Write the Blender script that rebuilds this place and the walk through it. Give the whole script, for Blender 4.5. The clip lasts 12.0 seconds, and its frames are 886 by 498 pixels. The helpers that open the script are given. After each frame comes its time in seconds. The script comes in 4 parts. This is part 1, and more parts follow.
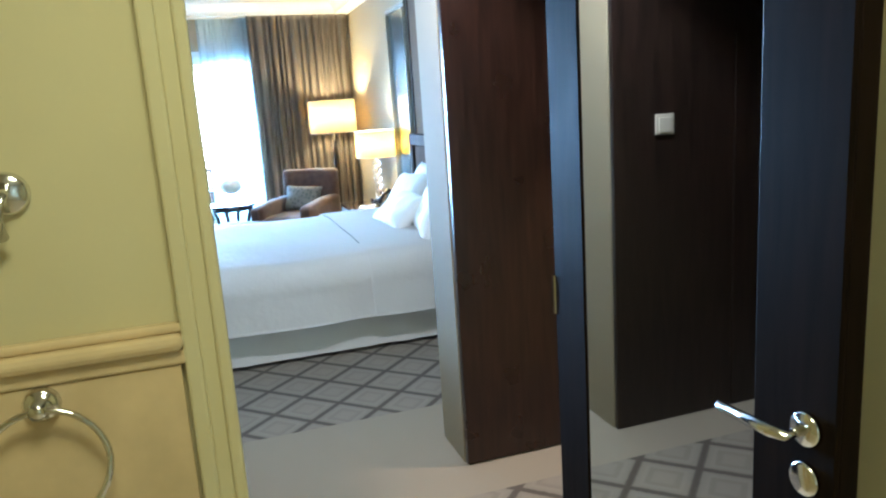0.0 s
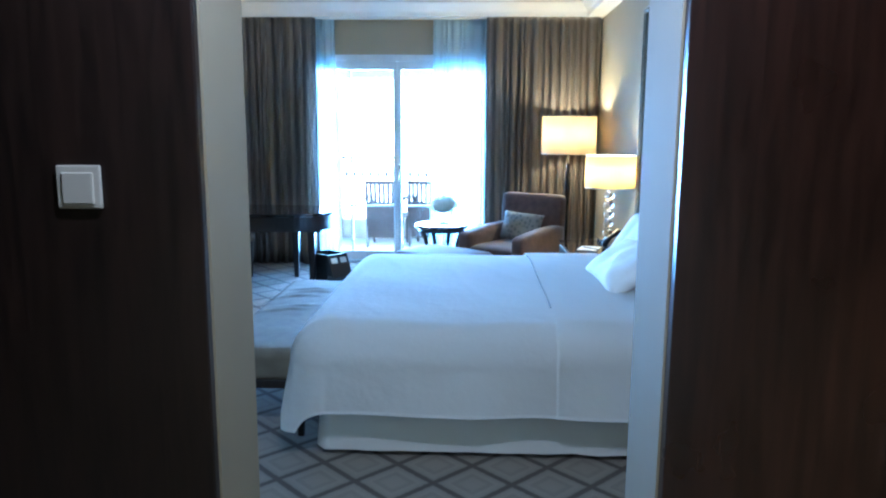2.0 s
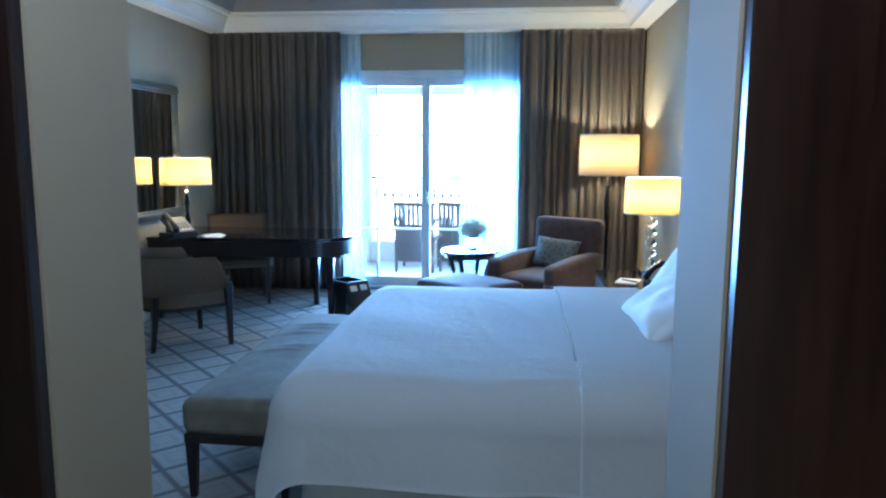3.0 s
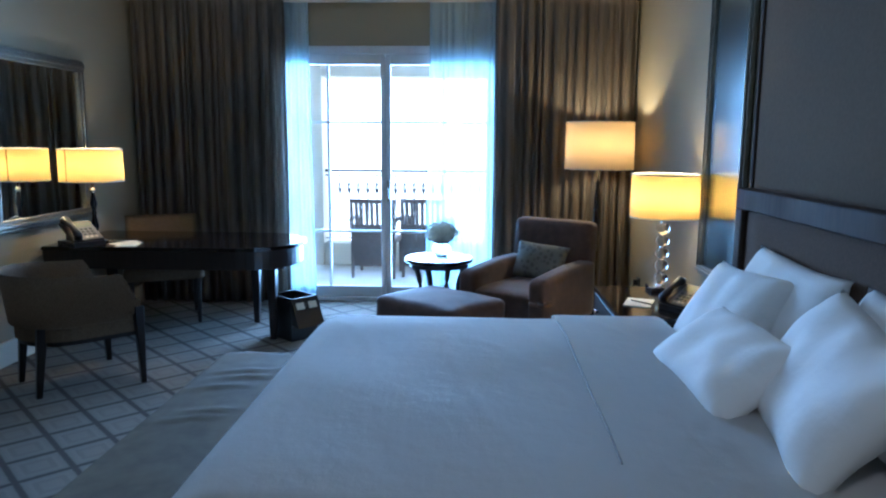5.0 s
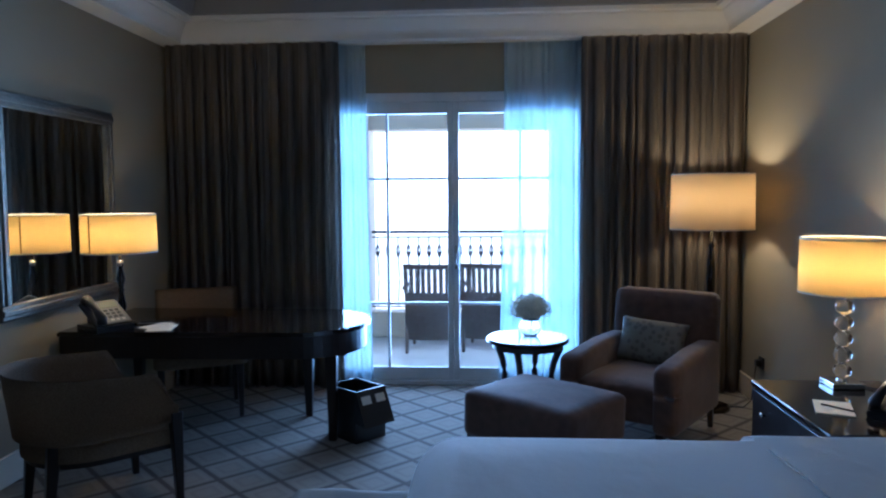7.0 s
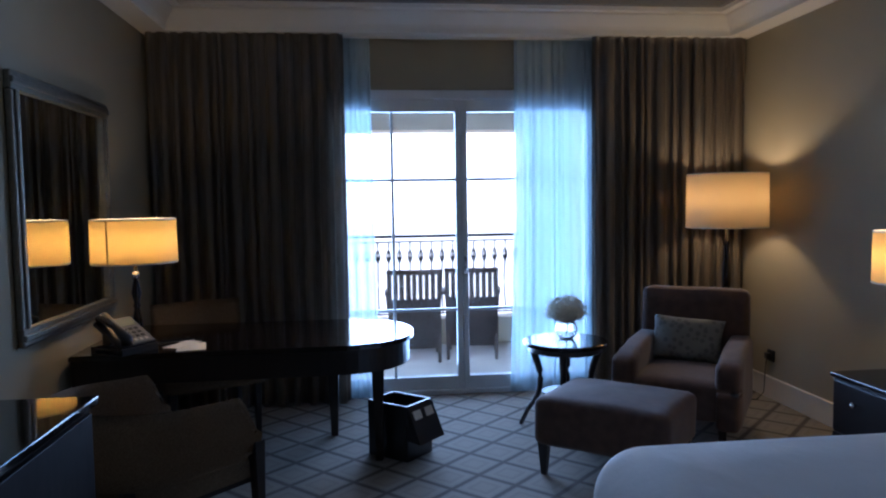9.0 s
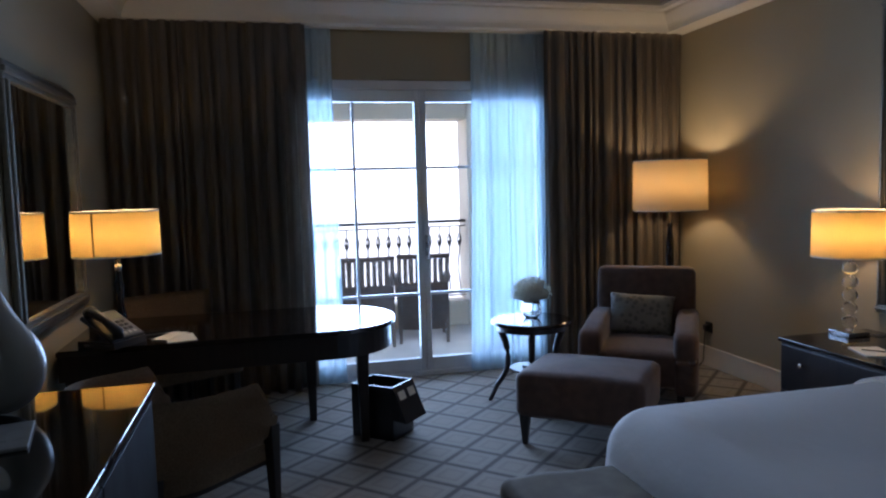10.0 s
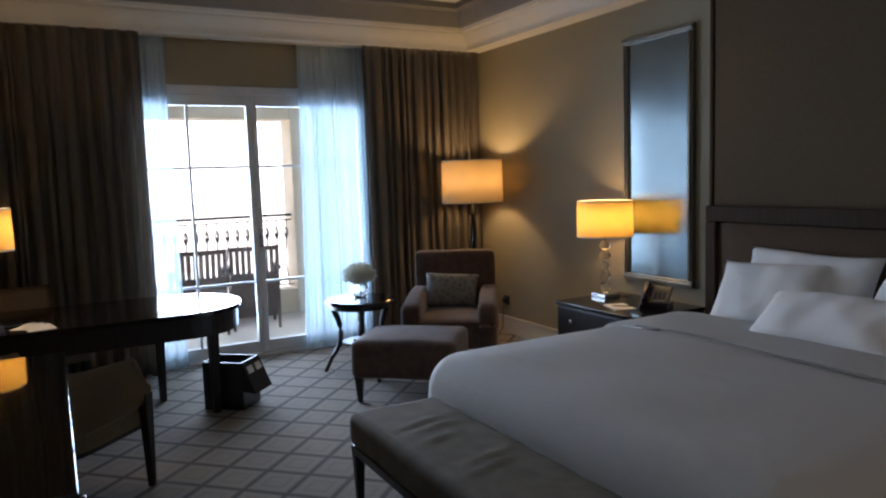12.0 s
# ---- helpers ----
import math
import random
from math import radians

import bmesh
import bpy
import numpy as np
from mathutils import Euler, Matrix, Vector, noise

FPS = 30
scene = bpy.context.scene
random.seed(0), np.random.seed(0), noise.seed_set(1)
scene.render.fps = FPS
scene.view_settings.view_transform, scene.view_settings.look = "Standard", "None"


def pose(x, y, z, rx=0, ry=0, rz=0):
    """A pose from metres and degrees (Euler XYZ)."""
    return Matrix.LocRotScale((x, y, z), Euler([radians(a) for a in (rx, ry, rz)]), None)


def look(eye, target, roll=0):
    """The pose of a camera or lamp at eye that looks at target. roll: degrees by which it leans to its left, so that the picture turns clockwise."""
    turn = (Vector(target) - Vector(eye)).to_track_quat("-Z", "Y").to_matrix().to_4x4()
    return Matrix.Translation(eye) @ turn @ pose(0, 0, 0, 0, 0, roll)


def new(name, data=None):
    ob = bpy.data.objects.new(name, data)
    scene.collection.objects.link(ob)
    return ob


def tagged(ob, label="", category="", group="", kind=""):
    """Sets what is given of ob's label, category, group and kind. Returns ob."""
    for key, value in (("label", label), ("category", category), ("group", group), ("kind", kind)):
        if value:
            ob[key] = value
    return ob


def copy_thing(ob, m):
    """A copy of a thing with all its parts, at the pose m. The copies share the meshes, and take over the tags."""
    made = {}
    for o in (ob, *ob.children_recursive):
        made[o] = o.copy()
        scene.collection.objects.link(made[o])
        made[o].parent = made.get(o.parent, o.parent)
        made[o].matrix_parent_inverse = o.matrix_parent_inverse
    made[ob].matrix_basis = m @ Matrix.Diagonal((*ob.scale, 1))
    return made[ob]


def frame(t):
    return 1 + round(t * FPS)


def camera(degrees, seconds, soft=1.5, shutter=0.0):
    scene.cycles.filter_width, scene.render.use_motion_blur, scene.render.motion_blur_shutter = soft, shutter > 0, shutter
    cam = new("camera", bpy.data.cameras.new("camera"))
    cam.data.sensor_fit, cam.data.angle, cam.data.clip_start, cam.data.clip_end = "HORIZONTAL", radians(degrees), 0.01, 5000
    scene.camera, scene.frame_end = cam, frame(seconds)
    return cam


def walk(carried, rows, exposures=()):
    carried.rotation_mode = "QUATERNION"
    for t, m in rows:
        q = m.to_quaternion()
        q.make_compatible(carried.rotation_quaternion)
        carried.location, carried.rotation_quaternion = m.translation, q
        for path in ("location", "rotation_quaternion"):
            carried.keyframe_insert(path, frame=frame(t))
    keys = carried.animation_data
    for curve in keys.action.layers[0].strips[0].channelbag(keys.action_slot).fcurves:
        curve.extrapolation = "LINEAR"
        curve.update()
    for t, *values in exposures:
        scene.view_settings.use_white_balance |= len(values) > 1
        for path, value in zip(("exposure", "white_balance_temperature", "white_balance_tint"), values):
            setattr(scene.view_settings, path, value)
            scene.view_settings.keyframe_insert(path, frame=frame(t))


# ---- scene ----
cam = camera(63.8, 12.0, soft=2.2)
PATH = [
    (0, (-0.398, -1.008, 1.537), (0.195, 0.861, 1.142), -3.8),
    (0.5, (-0.218, -0.769, 1.578), (0.03, 1.189, 1.256), -2.2),
    (1, (-0.103, -0.495, 1.581), (-0.038, 1.473, 1.233), 0.2),
    (1.5, (0.008, -0.103, 1.532), (0.01, 1.87, 1.203), 0.6),
    (2, (0.091, 0.243, 1.508), (0.013, 2.215, 1.186), 0.3),
    (2.5, (0.188, 0.515, 1.532), (0.014, 2.487, 1.247), 0.2),
    (3, (0.228, 0.757, 1.517), (0.024, 2.728, 1.245), 0.3),
    (5, (0.084, 1.8, 1.519), (-0.007, 3.775, 1.219), 0.4),
    (5.5, (-0.052, 2.039, 1.534), (-0.116, 4.019, 1.259), 0.4),
    (6, (-0.192, 2.331, 1.501), (-0.327, 4.314, 1.272), -0.1),
    (6.5, (-0.278, 2.556, 1.534), (-0.555, 4.528, 1.349), -0.4),
    (7, (-0.456, 2.693, 1.537), (-0.591, 4.684, 1.391), -0.4),
    (9, (-1.518, 2.935, 1.507), (-1.3, 4.919, 1.377), -0.9),
    (9.5, (-1.781, 2.883, 1.507), (-1.439, 4.849, 1.369), -0.6),
    (10, (-1.976, 2.841, 1.514), (-1.501, 4.777, 1.345), -1.6),
    (10.5, (-2.125, 2.73, 1.525), (-1.61, 4.654, 1.347), -3.1),
    (11, (-2.259, 2.543, 1.539), (-1.616, 4.425, 1.323), -3.2),
    (11.5, (-2.312, 2.354, 1.542), (-1.511, 4.173, 1.321), -2.3),
    (12, (-2.352, 2.168, 1.546), (-1.395, 3.912, 1.343), -1.9),
]
EXPOSURES = [(0, 4.8, 4900, 8), (0.5, 4.55, 4350, 8), (1, 4.05, 4300, 9), (1.5, 4.15, 4200, 9), (2.5, 3.85, 4200, 9), (3.2, 3.4, 4250, 10), (5, 2.75, 4600, 13), (6, 2.35, 4550, 16), (7, 1.9, 4600, 20),
             (9, 1.55, 5100, 27), (10.5, 1.65, 5800, 27), (12, 1.9, 6600, 27)]
walk(cam, [(t, look(eye, target, roll)) for t, eye, target, roll in PATH], EXPOSURES)
# ---------------------------------------------------------------- world and large lights
world = bpy.data.worlds.new("world")
scene.world = world
world.use_nodes = True
wn = world.node_tree
sky = wn.nodes.new("ShaderNodeTexSky")
sky.sky_type = "NISHITA"
sky.sun_disc = False
sky.sun_elevation = radians(58)
sky.sun_rotation = radians(170)
sky.dust_density = 1.5
wn.nodes["Background"].inputs[1].default_value = 0.15
wn.links.new(sky.outputs[0], wn.nodes["Background"].inputs[0])


def lamp(name, kind, m, energy, color, **more):
    data = bpy.data.lights.new(name, kind)
    data.energy, data.color = energy, color
    if "size" in more:
        data.shape, data.size, data.size_y = "RECTANGLE", more["size"][0], more["size"][1]
    if "radius" in more:
        data.shadow_soft_size = more["radius"]
    if "cone" in more:
        data.spot_size, data.spot_blend = radians(more["cone"]), 0.35
    if "spread" in more:
        data.spread = radians(more["spread"])
    if "angle" in more:
        data.angle = radians(more["angle"])
    ob = new(name, data)
    ob.matrix_world = m
    return ob


WARM = (1.0, 0.73, 0.34)
lamp("sun", "SUN", look((0, 0, 30), (0 - 4, 20, 0)), 3.5, (1.0, 0.95, 0.88), angle=0.5)
lamp("window_daylight", "AREA", pose(-0.76, 8.62, 1.25, -90, 0, 0), 28, (0.52, 0.76, 1.0), size=(2.0, 2.1), spread=112)
lamp("floor_lamp_bulb", "POINT", pose(1.11, 7.87, 1.52), 5.2, WARM, radius=0.05)
lamp("bedside_lamp_bulb", "POINT", pose(1.235, 6.20, 1.20), 2.9, WARM, radius=0.04)
lamp("desk_lamp_bulb", "POINT", pose(-2.77, 6.98, 1.33), 2.8, WARM, radius=0.04)
lamp("bathroom_downlight", "AREA", pose(-0.25, -0.85, 2.58, 0, 0, 0), 0.95, (1.0, 0.83, 0.38), size=(0.5, 0.5))
lamp("hall_downlight", "SPOT", look((0.05, 1.2, 2.56), (0.05, 1.95, 0.2)), 6.0, (1.0, 0.86, 0.70), radius=0.06, cone=105)
lamp("hall_downlight", "SPOT", look((1.75, 1.18, 2.5), (1.55, 1.62, 0.2)), 6, (1.0, 0.62, 0.32), radius=0.04, cone=62)

# ---------------------------------------------------------------- materials


class Nodes:
    """A principled material with short helpers for its node tree."""

    def __init__(self, name, color, rough=0.6, metal=0.0, **more):
        self.mat = bpy.data.materials.new(name)
        self.mat.use_nodes = True
        self.tree = self.mat.node_tree
        self.bsdf = self.tree.nodes["Principled BSDF"]
        self.color = (*color, 1)
        self.put("Base Color", self.color)
        self.put("Roughness", rough)
        self.put("Metallic", metal)
        for key, value in more.items():
            self.put(key.replace("_", " "), value)

    def put(self, name, value):
        self.bsdf.inputs[name].default_value = value

    def node(self, kind, **values):
        n = self.tree.nodes.new(kind)
        for key, value in values.items():
            n.inputs[key.replace("_", " ")].default_value = value
        return n

    def link(self, a, b):
        self.tree.links.new(a, b)

    def coords(self, scale=(1, 1, 1), generated=False):
        c = self.tree.nodes.new("ShaderNodeTexCoord")
        m = self.node("ShaderNodeMapping", Scale=scale)
        self.link(c.outputs["Generated" if generated else "Object"], m.inputs["Vector"])
        return m.outputs[0]

    def noise(self, scale, detail=3.0, stretch=(1, 1, 1)):
        n = self.node("ShaderNodeTexNoise", Scale=scale, Detail=detail)
        self.link(self.coords(stretch), n.inputs["Vector"])
        return n.outputs["Fac"]

    def ramp(self, fac, stops):
        r = self.tree.nodes.new("ShaderNodeValToRGB")
        while len(r.color_ramp.elements) < len(stops):
            r.color_ramp.elements.new(0.5)
        for e, (p, c) in zip(r.color_ramp.elements, stops):
            e.position, e.color = p, (*c, 1)
        self.link(fac, r.inputs[0])
        return r.outputs[0]

    def vary(self, scale, low, high, stretch=(1, 1, 1), detail=4.0):
        """Mottles the base colour between two factors."""
        c = self.color
        out = self.ramp(self.noise(scale, detail, stretch), [(0.3, [v * low for v in c[:3]]), (0.7, [min(1, v * high) for v in c[:3]])])
        self.link(out, self.bsdf.inputs["Base Color"])
        return self

    def bump(self, scale, strength, distance=0.002, stretch=(1, 1, 1), detail=4.0):
        b = self.node("ShaderNodeBump", Strength=strength, Distance=distance)
        self.link(self.noise(scale, detail, stretch), b.inputs["Height"])
        old = self.bsdf.inputs["Normal"].links
        if old:
            self.link(old[0].from_socket, b.inputs["Normal"])
        self.link(b.outputs[0], self.bsdf.inputs["Normal"])
        return self

    def rough(self, scale, low, high):
        r = self.node("ShaderNodeMapRange", To_Min=low, To_Max=high)
        self.link(self.noise(scale, 3.0), r.inputs["Value"])
        self.link(r.outputs[0], self.bsdf.inputs["Roughness"])
        return self


def see_through(name, color, clear, translucent):
    """A thin woven cloth: part open weave, part diffuse, part light passing."""
    n = Nodes(name, color, 0.9)
    t = n.tree
    weave = t.nodes.new("ShaderNodeBsdfTransparent")
    trans = n.node("ShaderNodeBsdfTranslucent", Color=(*color, 1))
    a, b = t.nodes.new("ShaderNodeMixShader"), t.nodes.new("ShaderNodeMixShader")
    a.inputs[0].default_value, b.inputs[0].default_value = translucent, clear
    n.link(n.bsdf.outputs[0], a.inputs[1])
    n.link(trans.outputs[0], a.inputs[2])
    n.link(a.outputs[0], b.inputs[1])
    n.link(weave.outputs[0], b.inputs[2])
    n.link(b.outputs[0], t.nodes["Material Output"].inputs["Surface"])
    n.bump(900, 0.2, 0.0005)
    return n.mat


def thin_glass(name):
    n = Nodes(name, (1, 1, 1), 0.0)
    t = n.tree
    clear, gloss, mix = t.nodes.new("ShaderNodeBsdfTransparent"), n.node("ShaderNodeBsdfGlossy", Roughness=0.0), t.nodes.new("ShaderNodeMixShader")
    clear.inputs[0].default_value = (0.95, 0.98, 0.98, 1)
    f = n.node("ShaderNodeFresnel", IOR=1.45)
    n.link(f.outputs[0], mix.inputs[0])
    n.link(clear.outputs[0], mix.inputs[1])
    n.link(gloss.outputs[0], mix.inputs[2])
    n.link(mix.outputs[0], t.nodes["Material Output"].inputs["Surface"])
    return n.mat


def wood(name, dark, light, rough=0.25, grain=(14, 14, 1.2), coat=0.05, relief=0.06):
    n = Nodes(name, light, rough, Coat_Weight=coat, Coat_Roughness=0.12)
    w = n.node("ShaderNodeTexNoise", Scale=3.0, Detail=8.0, Distortion=0.6)
    n.link(n.coords(grain), w.inputs["Vector"])
    n.link(n.ramp(w.outputs["Fac"], [(0.3, dark), (0.72, light)]), n.bsdf.inputs["Base Color"])
    n.rough(5, rough * 0.8, rough * 1.3)
    if relief:
        n.bump(40, relief, 0.001, grain)
    return n.mat


def carpet_material():
    """A cut-pile carpet: pale lozenges in a dark lattice, each with a fainter inner ring."""
    n = Nodes("carpet_pile", (0.3, 0.28, 0.25), 1.0)
    c = n.tree.nodes.new("ShaderNodeTexCoord")
    sep = n.tree.nodes.new("ShaderNodeSeparateXYZ")
    wob = n.node("ShaderNodeTexNoise", Scale=60.0, Detail=2.0)
    n.link(c.outputs["Object"], wob.inputs["Vector"])
    n.link(c.outputs["Object"], sep.inputs[0])

    def calc(op, a, b=None):
        m = n.tree.nodes.new("ShaderNodeMath")
        m.operation = op
        for i, v in enumerate((a, b)):
            if v is None:
                continue
            if isinstance(v, (int, float)):
                m.inputs[i].default_value = v
            else:
                n.link(v, m.inputs[i])
        return m.outputs[0]

    jitter = calc("MULTIPLY", calc("SUBTRACT", wob.outputs["Fac"], 0.5), 0.05)
    px, py = calc("DIVIDE", calc("SUBTRACT", sep.outputs["X"], LATTICE[0]), LATTICE[2]), calc("DIVIDE", calc("SUBTRACT", sep.outputs["Y"], LATTICE[1]), LATTICE[3])
    u, v = calc("ADD", calc("ADD", px, py), jitter), calc("ADD", calc("SUBTRACT", px, py), jitter)
    # distance to the nearest line of each family, 0 on a line, 0.5 mid-way
    du = calc("SUBTRACT", 0.5, calc("ABSOLUTE", calc("SUBTRACT", calc("FRACT", u), 0.5)))
    dv = calc("SUBTRACT", 0.5, calc("ABSOLUTE", calc("SUBTRACT", calc("FRACT", v), 0.5)))
    d = calc("MINIMUM", du, dv)
    body = n.ramp(d, [(0.0, (0.10, 0.083, 0.068)), (0.045, (0.11, 0.092, 0.076)), (0.075, (0.26, 0.23, 0.19)), (0.20, (0.30, 0.265, 0.22)),
                      (0.23, (0.252, 0.22, 0.18)), (0.30, (0.255, 0.222, 0.182)), (0.33, (0.285, 0.25, 0.205)), (0.5, (0.29, 0.255, 0.21))])
    # a plain beige band on the hall side
    plain = n.tree.nodes.new("ShaderNodeMix")
    plain.data_type = "RGBA"
    inside = calc("MULTIPLY", calc("LESS_THAN", sep.outputs["Y"], 2.36), calc("GREATER_THAN", sep.outputs["Y"], 1.45))
    n.link(inside, plain.inputs[0])
    n.link(body, plain.inputs[6])
    plain.inputs[7].default_value = (0.33, 0.285, 0.22, 1)
    shade = n.tree.nodes.new("ShaderNodeMix")
    shade.data_type, shade.blend_type = "RGBA", "MULTIPLY"
    shade.inputs[0].default_value = 1.0
    n.link(plain.outputs[2], shade.inputs[6])
    n.link(n.ramp(n.noise(350, 2.0), [(0.25, (0.72, 0.72, 0.72)), (0.75, (1, 1, 1))]), shade.inputs[7])
    n.link(shade.outputs[2], n.bsdf.inputs["Base Color"])
    n.bump(500, 0.5, 0.004)
    n.bump(9, 0.15, 0.01)
    return n.mat


LATTICE = (0.11, 2.968, 0.343, 0.343)
CARPET = carpet_material()
PAINT = Nodes("cream_wall_paint", (0.30, 0.255, 0.17), 0.8).vary(1.3, 0.95, 1.03).bump(180, 0.12, 0.001).mat
BATH_PAINT = Nodes("bathroom_paint", (0.66, 0.61, 0.38), 0.6).vary(2.0, 0.95, 1.03).bump(150, 0.1, 0.001).mat
WHITE = Nodes("white_plaster", (0.66, 0.63, 0.57), 0.7).vary(3.0, 0.96, 1.02).bump(90, 0.06, 0.001).mat
GREY_BAND = Nodes("grey_ceiling_riser", (0.22, 0.21, 0.20), 0.7).vary(2.0, 0.92, 1.05).mat
MARBLE = Nodes("cream_marble", (0.70, 0.56, 0.34), 0.25).vary(7, 0.82, 1.08, detail=9).mat
DARK_WOOD = wood("espresso_wood", (0.008, 0.005, 0.004), (0.022, 0.012, 0.009), 0.33)
DARK_GLOSS = wood("polished_espresso_wood", (0.006, 0.004, 0.003), (0.016, 0.009, 0.007), 0.04, coat=0.3)
LACQUER = wood("black_lacquered_wood", (0.004, 0.003, 0.0025), (0.009, 0.006, 0.005), 0.015, coat=0.4, relief=0.0)
SATIN_WOOD = wood("satin_black_wood", (0.006, 0.004, 0.003), (0.014, 0.008, 0.006), 0.55, coat=0.0)
SATIN_WOOD.node_tree.nodes["Principled BSDF"].inputs["Specular IOR Level"].default_value = 0.05
RED_WOOD = wood("mahogany_panel", (0.013, 0.0055, 0.0035), (0.032, 0.013, 0.008), 0.28)
BROWN_WOOD = wood("brown_headboard_wood", (0.040, 0.023, 0.014), (0.062, 0.036, 0.022), 0.7, coat=0.0)
BROWN_WOOD.node_tree.nodes["Principled BSDF"].inputs["Specular IOR Level"].default_value = 0.2
CURTAIN = Nodes("bronze_silk", (0.185, 0.15, 0.112), 0.36, Specular_IOR_Level=0.7, Sheen_Weight=0.15).vary(20, 0.75, 1.2, (1, 1, 0.05)).bump(300, 0.15, 0.001, (1, 1, 0.1)).bump(16, 0.35, 0.012, (1, 1, 0.35)).mat
# White cloth; the blue of the daylight is put into its colour.
SHEER = see_through("daylit_voile", (0.66, 0.80, 0.87), 0.38, 0.18)
SHADE = see_through("lampshade_linen", (0.84, 0.67, 0.32), 0.0, 0.66)
SEAM = Nodes("shade_seam_tape", (0.35, 0.22, 0.08), 0.9).mat
SHADE_PALE = see_through("lampshade_pale_linen", (0.70, 0.58, 0.38), 0.0, 0.52)
LINEN = Nodes("white_bed_linen", (0.87, 0.85, 0.82), 0.85).bump(700, 0.1, 0.0005).bump(9, 0.3, 0.014).bump(22, 0.25, 0.008, (1, 0.45, 1)).mat
SKIRT = Nodes("bed_skirt_cloth", (0.62, 0.61, 0.59), 0.9).bump(400, 0.15, 0.001).mat
# Grey for the thin shadow that the folded sheet's ridge has.
FOLD_SHADOW = Nodes("fold_shadow_grey", (0.33, 0.32, 0.30), 0.8).mat
BENCH_CLOTH = Nodes("olive_grey_velvet", (0.16, 0.138, 0.104), 0.85, Specular_IOR_Level=0.2).vary(12, 0.85, 1.15).bump(250, 0.2, 0.001).mat
CHAIR_CLOTH = Nodes("tan_weave", (0.20, 0.14, 0.085), 0.85).vary(160, 0.7, 1.2).bump(400, 0.4, 0.001).mat
MAUVE = Nodes("brown_velvet", (0.085, 0.048, 0.034), 0.8, Specular_IOR_Level=0.25, Sheen_Weight=0.25).vary(18, 0.8, 1.2).bump(300, 0.2, 0.001).mat
CUSHION = Nodes("patterned_cushion", (0.16, 0.15, 0.125), 0.7)
vor = CUSHION.node("ShaderNodeTexVoronoi", Scale=26.0)
CUSHION.link(CUSHION.coords(), vor.inputs["Vector"])
CUSHION.link(CUSHION.ramp(vor.outputs["Distance"], [(0.3, (0.10, 0.095, 0.08)), (0.5, (0.17, 0.16, 0.13))]), CUSHION.bsdf.inputs["Base Color"])
CUSHION = CUSHION.bump(300, 0.3, 0.001).mat
HEAD_CLOTH = Nodes("brown_headboard_cloth", (0.105, 0.066, 0.042), 0.9, Specular_IOR_Level=0.2).vary(90, 0.85, 1.1).bump(500, 0.3, 0.001).mat
WALL_CLOTH = Nodes("taupe_wall_panel", (0.125, 0.085, 0.052), 0.9, Specular_IOR_Level=0.2).vary(60, 0.92, 1.06).bump(600, 0.2, 0.001).mat
SILVER = Nodes("aged_silver_leaf", (0.23, 0.21, 0.17), 0.34, 0.85).vary(35, 0.85, 1.1).bump(70, 0.2, 0.001).mat
CHROME = Nodes("chrome", (0.75, 0.75, 0.76), 0.12, 1.0).rough(20, 0.08, 0.2).mat
SOFT_MIRROR = Nodes("antique_mirror", (0.35, 0.42, 0.43), 0.21, 1.0).vary(4, 0.9, 1.05).mat
MIRROR = Nodes("mirror_silver", (0.86, 0.9, 0.9), 0.02, 1.0).mat
CRYSTAL = Nodes("crystal", (1, 1, 1), 0.02, Transmission_Weight=1.0, IOR=1.5).mat
GLASS = thin_glass("window_glass")
FRAME = Nodes("white_door_frame", (0.62, 0.63, 0.63), 0.45).vary(8, 0.93, 1.03).mat
BLACK = Nodes("black_plastic", (0.012, 0.012, 0.013), 0.35).bump(300, 0.1, 0.0005).mat
MATTE = Nodes("matte_black_plastic", (0.008, 0.008, 0.009), 0.65, Specular_IOR_Level=0.15).bump(300, 0.1, 0.0005).mat
GREY_CARD = Nodes("grey_card", (0.22, 0.215, 0.20), 0.6).vary(14, 0.8, 1.1).mat
GREY_PLASTIC = Nodes("grey_plastic", (0.15, 0.148, 0.14), 0.4).mat
SCREEN = Nodes("grey_lcd", (0.22, 0.23, 0.17), 0.2).mat
IVORY = Nodes("ivory_plastic", (0.46, 0.43, 0.37), 0.4).mat
PAPER = Nodes("printed_paper", (0.72, 0.69, 0.6), 0.7).vary(30, 0.93, 1.03).mat
INK = Nodes("dark_ink", (0.08, 0.06, 0.05), 0.7).mat
IRON = Nodes("wrought_iron", (0.02, 0.022, 0.025), 0.5, 0.5).bump(60, 0.2, 0.001).mat
WICKER = Nodes("brown_wicker", (0.15, 0.105, 0.08), 0.7).vary(90, 0.6, 1.3).bump(160, 0.8, 0.004).mat
STUCCO = Nodes("cream_stucco", (0.66, 0.56, 0.42), 0.9).vary(3, 0.92, 1.05).bump(120, 0.4, 0.003).mat
TERRACE = Nodes("balcony_tile", (0.55, 0.52, 0.46), 0.5).vary(5, 0.9, 1.05).bump(60, 0.1, 0.001).mat
PETAL = Nodes("hydrangea_petal", (0.78, 0.77, 0.66), 0.75, Subsurface_Weight=0.0).vary(60, 0.85, 1.05).mat
STEM = Nodes("green_stem", (0.06, 0.10, 0.03), 0.6).mat
CERAMIC = Nodes("grey_glazed_ceramic", (0.33, 0.32, 0.29), 0.3, Coat_Weight=0.3).vary(6, 0.9, 1.08).bump(30, 0.1, 0.002).mat
TOWEL = Nodes("white_towel", (0.78, 0.76, 0.7), 0.95).bump(350, 0.7, 0.003).mat
